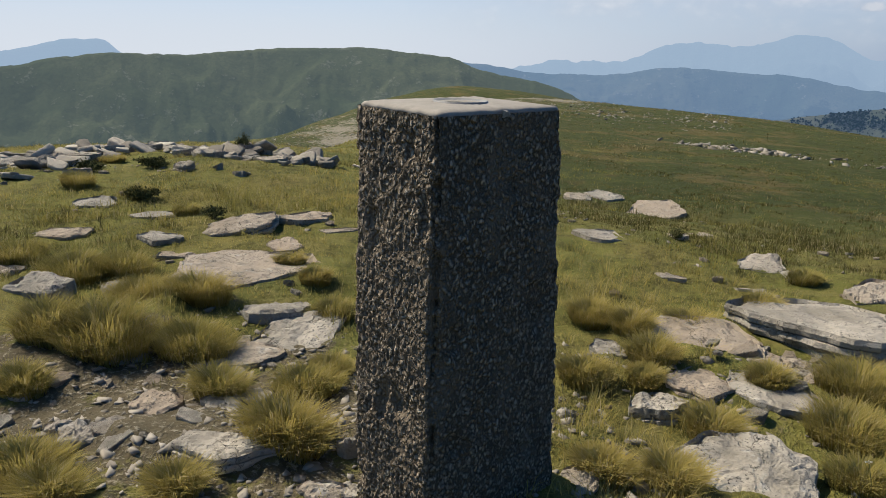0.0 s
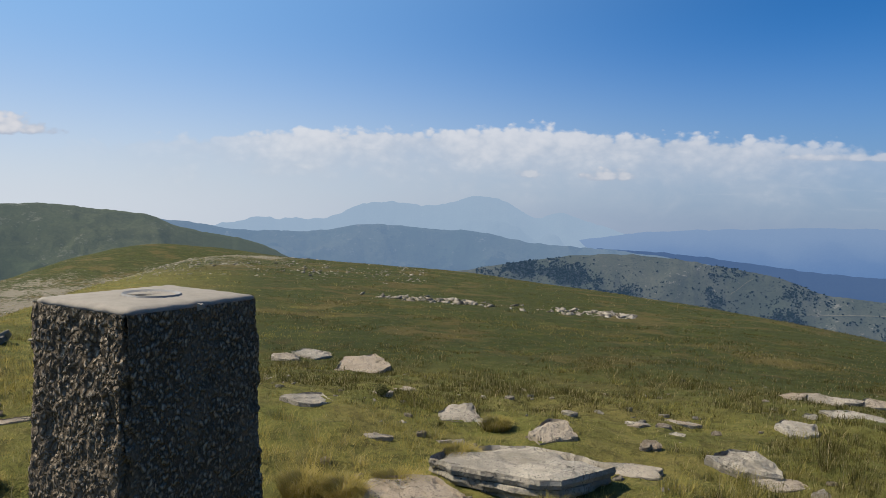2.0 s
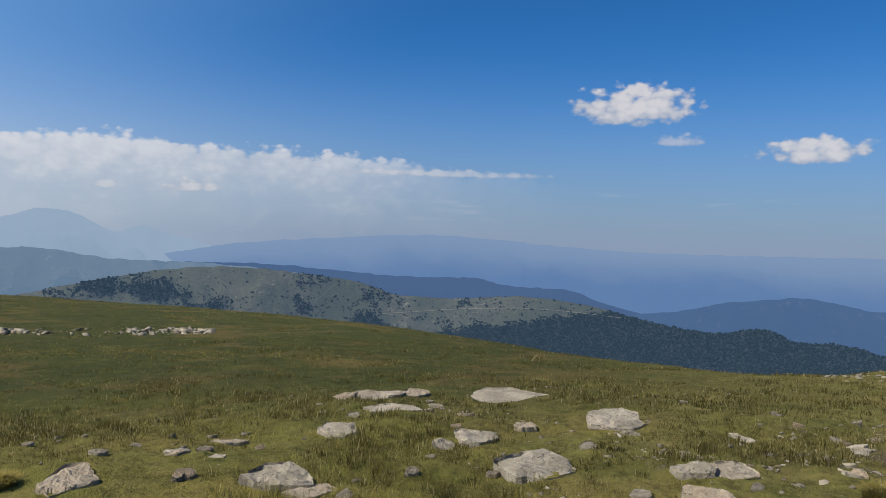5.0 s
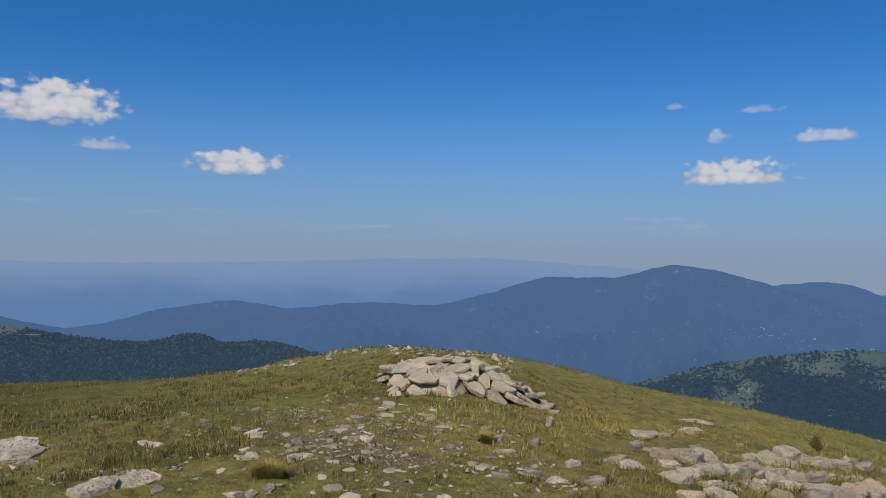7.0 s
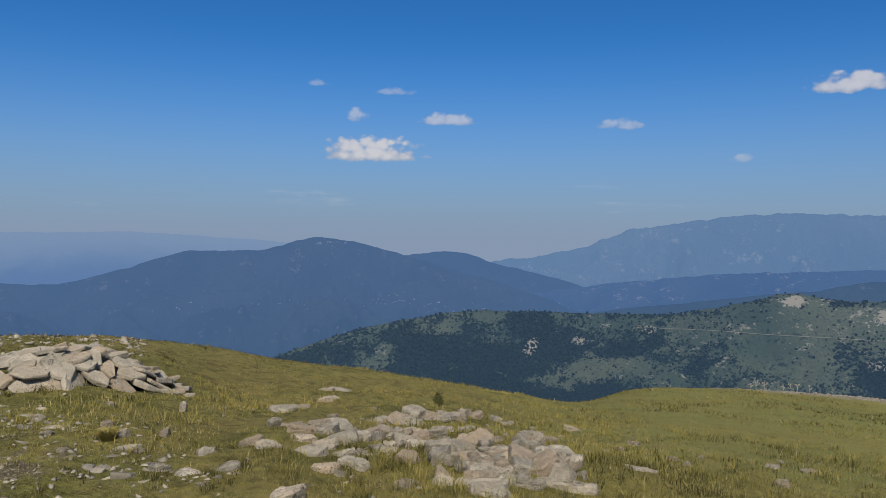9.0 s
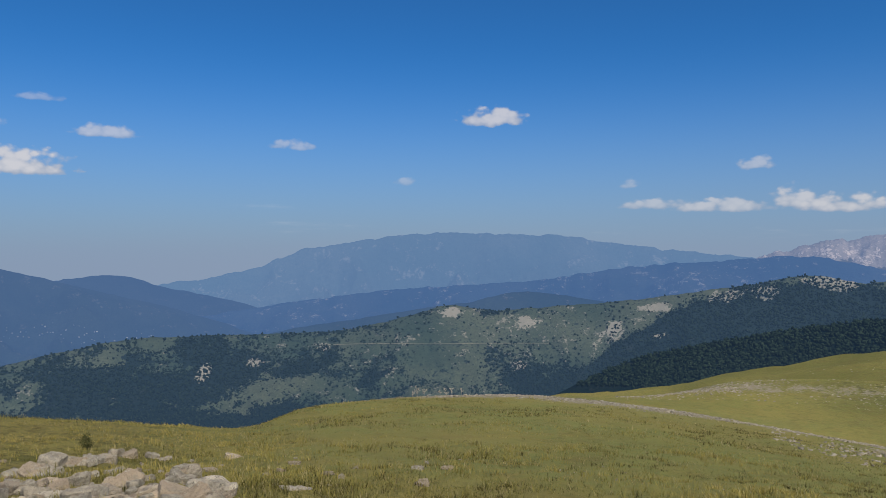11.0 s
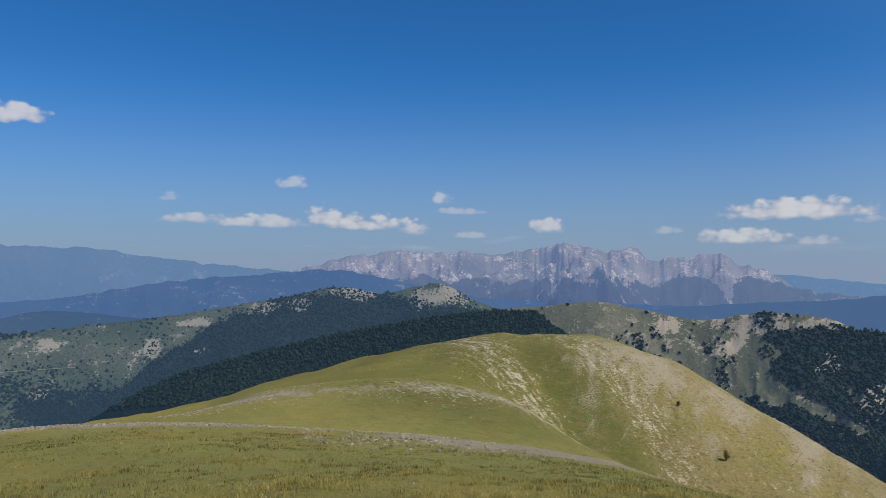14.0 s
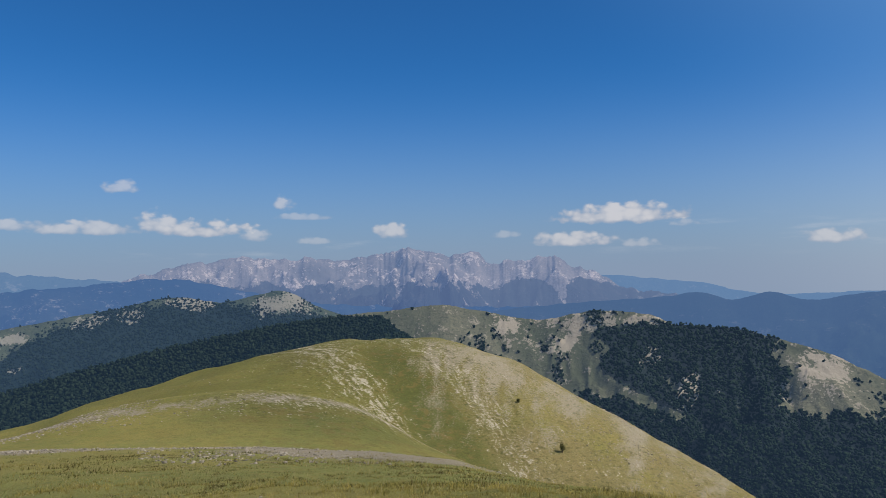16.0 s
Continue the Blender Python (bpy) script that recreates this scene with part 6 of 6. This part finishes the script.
def plant_tussock(x, y, width, rng):
    """One dense tussock: fine arching blades from a crowded root."""
    width *= 1.15
    n = int(1000 + 3000 * width)
    a, d = rng.uniform(0, 2 * math.pi, n), width * 0.36 * np.sqrt(rng.random(n))
    squash = rng.uniform(0.6, 1.0)
    bx, by = x + np.cos(a) * d, y + np.sin(a) * d * squash
    tall = (0.065 + 0.175 * width) * rng.uniform(0.75, 1.15)
    h = tall * rng.uniform(0.45, 1.15, n) * (1.1 - 0.45 * d / (width * 0.36))
    lean = h * (0.25 + 1.0 * rng.random(n) ** 1.2 + 0.75 * d / (width * 0.36))
    gold = float(np.clip(golden(np.array(x), np.array(y)) + 0.1, 0.58, 0.9))
    tone = np.clip(gold + rng.normal(0, 0.16, n), 0, 1)
    base = tagged(new("grass_tussock"), "dense tussock of green and straw-coloured grass among slabs", "grass", "tussocks among the slabs")
    z = ground_height(bx, by)
    turn, wide = a + rng.normal(0, 0.9, n), 0.0021 * rng.uniform(0.6, 1.4, n)
    dry = rng.random(n) < 0.3
    for name, label, sel, more in (("green_tuft", "fine green blades", ~dry, 0.0), ("straw_tuft", "dry straw-coloured blades", dry, 0.3)):
        v, f, t = blades(bx[sel], by[sel], z[sel], h[sel], lean[sel] * 0.75, turn[sel], wide[sel], np.clip(tone[sel] + more, 0, 1), True)
        ob = joined(name, v, f, GRASS, label, "", {"tone": t}, kind="")
        ob.parent = base


def plant_tussocks():
    rng = np.random.default_rng(77)
    for x, y, w in TUSSOCKS_WEST + TUSSOCKS_EAST:
        plant_tussock(x, y, w, rng)


plant_tussocks()


# ---- shrubs ----
def build_leaf(n, p):
    v = n.add("ShaderNodeNewGeometry").outputs["Random Per Island"]
    return n.add("ShaderNodeBsdfDiffuse", {"Color": n.mix(v, (0.035, 0.042, 0.016), (0.14, 0.13, 0.052))}).outputs[0]


LEAF = material("dark_juniper_foliage", build_leaf)
TWIG = material("grey_brown_twigs", lambda n, p: surface(n, n.mix(n.noise(p, 40, 3), (0.05, 0.04, 0.03), (0.14, 0.11, 0.08)), 0.9, None, spec=0.1))


def make_shrub(x, y, width, height, seed, label, name="shrub"):
    """A low bush: bent stems and many small sprays of leaves in uneven clumps."""
    rng = np.random.default_rng(seed)
    z = float(ground_height(x, y))
    base = tagged(new(name), label, "shrub")
    base.matrix_world = pose(x, y, z)
    stems, ends = bmesh.new(), []
    for k in range(9):
        a, lean = rng.uniform(0, 2 * math.pi), rng.uniform(0.15, 0.9)
        tip = Vector((math.cos(a) * lean * width * 0.42, math.sin(a) * lean * width * 0.42, height * rng.uniform(0.45, 0.85) * (1.1 - 0.4 * lean)))
        ends.append(tip)
        knee = Vector((tip.x * 0.45, tip.y * 0.45, tip.z * 0.6))
        for p, q, r0, r1 in ((Vector((0, 0, -0.03 * height)), knee, 0.022, 0.014), (knee, tip, 0.014, 0.004)):
            got = bmesh.ops.create_cone(stems, segments=6, radius1=r0 * width, radius2=r1 * width, depth=(q - p).length)
            bmesh.ops.transform(stems, matrix=Matrix.Translation((p + q) / 2) @ (q - p).to_track_quat("Z", "Y").to_matrix().to_4x4(), verts=got["verts"])
    part("stems", stems, TWIG, base)
    n = 1500
    at = rng.integers(0, len(ends), n)
    c = np.array(ends)[at] * rng.uniform(0.55, 1.1, (n, 1)) + rng.normal(0, 0.085, (n, 3)) * np.array([width, width, height])
    c[:, 2] = np.maximum(c[:, 2], 0.02 * height)
    d = rng.normal(0, 1, (n, 3)) + np.array([0, 0, 0.7])
    d /= np.linalg.norm(d, axis=1)[:, None]
    w = np.cross(d, rng.normal(0, 1, (n, 3)))
    w /= np.linalg.norm(w, axis=1)[:, None]
    size = 0.075 * width * rng.uniform(0.5, 1.2, (n, 1))
    verts = np.stack([c - w * size * 0.3, c + w * size * 0.3, c + d * size], 1).reshape(-1, 3)
    me = bpy.data.meshes.new("foliage")
    me.from_pydata(verts.tolist(), [], np.arange(3 * n).reshape(n, 3).tolist())
    me.materials.append(LEAF)
    leaves = new("foliage", me)
    leaves.parent = base


SHRUBS = [(-4.13, 6.3, 0.40, 0.20), (-3.04, 5.65, 0.34, 0.12), (-5.14, 8.1, 0.5, 0.16), (-5.57, 7.5, 0.5, 0.18), (0.81, 6.55, 0.22, 0.12), (-4.9, 10.1, 0.36, 0.34), (11.1, -4.15, 0.32, 0.30)]
for k, (x, y, w, h) in enumerate(SHRUBS):
    make_shrub(x, y, 0.85 * w, 0.85 * h, 100 + k, "low dark juniper shrub growing in dry grass")
make_shrub(-34.0, -193.6, 2.2, 3.2, 140, "lone dark shrub on a stony slope")
make_shrub(-25.8, -217.2, 1.6, 1.8, 141, "small dark shrub on a stony slope")
make_shrub(33.0, -18.4, 3.4, 1.9, 142, "dark spreading bush below the brow of the slope")
make_shrub(31.5, -19.6, 2.6, 1.9, 143, "dark spreading bush below the brow of the slope")


# ---- dry thistles on the brow of the southern rise ----
STRAW = material("bleached_dry_stalks", lambda n, p: surface(n, n.mix(n.noise(p, 30, 3), (0.20, 0.18, 0.15), (0.33, 0.30, 0.26)), 0.85, None, spec=0.1))


def make_thistle(x, y, tall, seed):
    """A dead thistle: a stiff stem with short side stems, each with a round bleached head."""
    rng = np.random.default_rng(seed)
    base = tagged(new("dry_thistle"), "bleached dry thistle standing on a stony brow", "plant", "dry thistles on the brow")
    base.matrix_world = pose(x, y, float(ground_height(x, y)) - 0.02)
    stems, tips = bmesh.new(), []
    runs = [(Vector((0, 0, 0)), Vector((rng.normal(0, 0.03), rng.normal(0, 0.03), tall)))]
    for k in range(5):
        a, h = rng.uniform(0, 2 * math.pi), tall * rng.uniform(0.35, 0.8)
        root = runs[0][1] * (h / tall)
        runs.append((root, root + Vector((math.cos(a) * 0.22 * tall, math.sin(a) * 0.22 * tall, 0.26 * tall))))
    for p, q in runs:
        got = bmesh.ops.create_cone(stems, segments=6, radius1=0.007, radius2=0.004, depth=(q - p).length)
        bmesh.ops.transform(stems, matrix=Matrix.Translation((p + q) / 2) @ (q - p).to_track_quat("Z", "Y").to_matrix().to_4x4(), verts=got["verts"])
        tips.append(q)
    part("stems", stems, STRAW, base)
    for q in tips:
        bm = bmesh.new()
        bmesh.ops.create_icosphere(bm, subdivisions=2, radius=0.021)
        for v in bm.verts:
            v.co *= rng.uniform(0.8, 1.25)
        bmesh.ops.translate(bm, verts=bm.verts, vec=q)
        part("head", bm, STRAW, base)


for k, (bearing, out, tall) in enumerate([(-132.6, 33.2, 0.34), (-133.0, 33.6, 0.60), (-133.5, 33.0, 0.38), (-134.7, 33.4, 0.34), (-135.2, 33.8, 0.42), (-135.6, 33.1, 0.36), (-136.3, 33.5, 0.38)]):
    make_thistle(-math.sin(radians(bearing)) * out, math.cos(radians(bearing)) * out, tall, 160 + k)


# ---- tracks on the far hills ----
def build_track(n, p):
    sh = n.add("ShaderNodeBsdfDiffuse", {"Color": n.mix(n.noise(p, 0.05, 4), (0.11, 0.105, 0.078), (0.23, 0.205, 0.16))}).outputs[0]
    # The hill's haze, added to the track colour as emission.
    haze_glow = n.add("ShaderNodeEmission", {"Color": (0.085, 0.14, 0.20, 1), "Strength": AIR}).outputs[0]
    return n.add("ShaderNodeMixShader", {0: 0.36, 1: sh, 2: haze_glow}).outputs[0]


TRACK = material("pale_dirt_track_hazed", build_track)


def far_track(ridge_name, line, half, label):
    """A dirt track laid on a hill's near side, along bearings and sight heights."""
    pts, _, rows = RIDGES[ridge_name]
    pts = pts[:rows]
    head = np.degrees(np.arctan2(-pts[0, :, 0], pts[0, :, 1]))
    head = np.where(head > 60, head - 360, head)
    slope = np.degrees(np.arctan2(pts[..., 2] - EYE, np.hypot(pts[..., 0], pts[..., 1])))
    keys = [-a for a, _ in line]
    cols = np.nonzero((-head >= keys[0]) & (-head <= keys[-1]))[0]
    e = smooth_curve(-head[cols], keys, [v for _, v in line])
    strip = np.zeros((2, len(cols), 3))
    for k, j in enumerate(cols):
        climb = np.maximum.accumulate(slope[:, j])
        for side, de in enumerate((-half, half)):
            f = float(np.interp(e[k] + de, climb, np.arange(rows)))
            i = min(int(f), rows - 2)
            strip[side, k] = pts[i, j] * (1 - f + i) + pts[i + 1, j] * (f - i)
    for _ in range(3):
        strip[:, 1:-1] = (strip[:, :-2] + 2 * strip[:, 1:-1] + strip[:, 2:]) / 4
    strip *= 0.9985
    strip[..., 2] += 0.6
    ob = new("road", grid_mesh("road", strip))
    ob.data.materials.append(TRACK)
    tagged(ob, label, "road", kind="structure")


far_track("hill_north_east", [(-36.5, -6.5), (-39.3, -6.25), (-41.6, -6.05), (-43, -5.93), (-44.8, -5.84), (-46.8, -5.75), (-48.2, -5.70), (-50.9, -5.78), (-53.5, -5.95), (-56, -6.13)], 0.02, "pale dirt track across a pasture hill")
far_track("hill_north_east", [(-41.9, -5.9), (-42.3, -6.3), (-42.7, -6.9), (-43.0, -7.6)], 0.018, "pale side track down a pasture hill")
far_track("hill_north_east", [(-32.3, -5.45), (-32.9, -5.0), (-33.4, -4.45), (-33.9, -4.2)], 0.02, "pale winding track on a bare hill")
far_track("hill_south_east", [(-125, -7.45), (-130.4, -7.40), (-134.0, -7.45), (-139.1, -7.38), (-143.2, -7.33)], 0.016, "faint track across a scrubby hillside")


def lay_village(ridge_name, spots, label):
    """Pale houses with gable roofs in a far valley: bearing, sight height, spread in degrees, count."""
    rng = np.random.default_rng(66)
    pts, _, rows = RIDGES[ridge_name]
    head = np.degrees(np.arctan2(-pts[0, :, 0], pts[0, :, 1]))
    head = np.where(head > 60, head - 360, head)
    slope = np.degrees(np.arctan2(pts[:rows, :, 2] - EYE, np.hypot(pts[:rows, :, 0], pts[:rows, :, 1])))
    house = template([(-0.5, -0.35, 0), (0.5, -0.35, 0), (0.5, 0.35, 0), (-0.5, 0.35, 0), (-0.5, -0.35, 0.5), (0.5, -0.35, 0.5), (0.5, 0.35, 0.5), (-0.5, 0.35, 0.5), (-0.5, 0, 0.8), (0.5, 0, 0.8)])
    at = []
    for a, e, spread, count in spots:
        for k in range(count):
            j = int(np.argmin(np.abs(head - rng.normal(a, spread))))
            i = int(np.argmin(np.abs(slope[:, j] - rng.normal(e, 0.3))))
            at.append(pts[i, j])
    v, f = scattered([house], np.array(at), rng.uniform(2.6, 5.5, len(at)), rng, 0.0, 1.0)
    joined("village", v, f, HOUSES, label, "village")


def build_houses(n, p):
    v = n.add("ShaderNodeNewGeometry").outputs["Random Per Island"]
    sh = n.add("ShaderNodeBsdfDiffuse", {"Color": n.mix(v, (0.28, 0.24, 0.21), (0.62, 0.58, 0.54))}).outputs[0]
    # Valley haze put into the house colour as a blue glow.
    haze_glow = n.add("ShaderNodeEmission", {"Color": (0.066, 0.155, 0.335, 1), "Strength": AIR}).outputs[0]
    return n.add("ShaderNodeMixShader", {0: 0.74, 1: sh, 2: haze_glow}).outputs[0]


HOUSES = material("pale_far_houses_hazed", build_houses)
lay_village("mountain_east", [(-92.5, -6.15, 1.5, 14), (-98.5, -6.15, 1.5, 16), (-105.1, -5.91, 1.6, 26), (-109.8, -6.2, 1.5, 26), (-114.0, -6.5, 1.2, 22)], "scattered pale village houses in a hazy valley")


# ---- small white flowers by the slabs ----
PETAL = material("white_petals", lambda n, p: surface(n, n.mix(n.noise(p, 90, 3), (0.62, 0.61, 0.56), (0.80, 0.79, 0.75)), 0.7, None, spec=0.1))
STEM = material("green_stem", lambda n, p: surface(n, n.mix(n.noise(p, 60, 3), (0.06, 0.08, 0.025), (0.12, 0.14, 0.05)), 0.8, None, spec=0.1))


def make_flower():
    base = tagged(new("flower"), "small white flower on a thin green stem", "flower", "white flowers by the slabs")
    bm = bmesh.new()
    for k in range(6):
        a = k * math.pi / 3
        c, t = Vector((math.cos(a), math.sin(a), 0)), Vector((-math.sin(a), math.cos(a), 0))
        ring = [c * 0.002, c * 0.008 + t * 0.004 + Vector((0, 0, 0.002)), c * 0.014 + t * 0.002 + Vector((0, 0, 0.001)), c * 0.014 - t * 0.002 + Vector((0, 0, 0.001)), c * 0.008 - t * 0.004 + Vector((0, 0, 0.002))]
        bm.faces.new([bm.verts.new(v + Vector((0, 0, 0.13))) for v in ring])
    bmesh.ops.solidify(bm, geom=list(bm.faces), thickness=0.0012)
    part("head", bm, PETAL, base, "white petals")
    bm = bmesh.new()
    bmesh.ops.create_cone(bm, segments=5, radius1=0.0016, radius2=0.001, depth=0.15)
    bmesh.ops.translate(bm, verts=bm.verts, vec=(0, 0, 0.057))
    part("stem", bm, STEM, base)
    return base


def plant_flowers():
    rng = np.random.default_rng(92)
    first = make_flower()
    for k in range(15):
        x, y = rng.normal(1.55, 0.16), rng.normal(3.0, 0.28)
        m = pose(x, y, float(ground_height(x, y)), rng.normal(0, 8), rng.normal(0, 8), rng.uniform(0, 360)) @ Matrix.Scale(rng.uniform(0.7, 1.1), 4)
        if k == 0:
            first.matrix_world = m
        else:
            copy_thing(first, m)


plant_flowers()
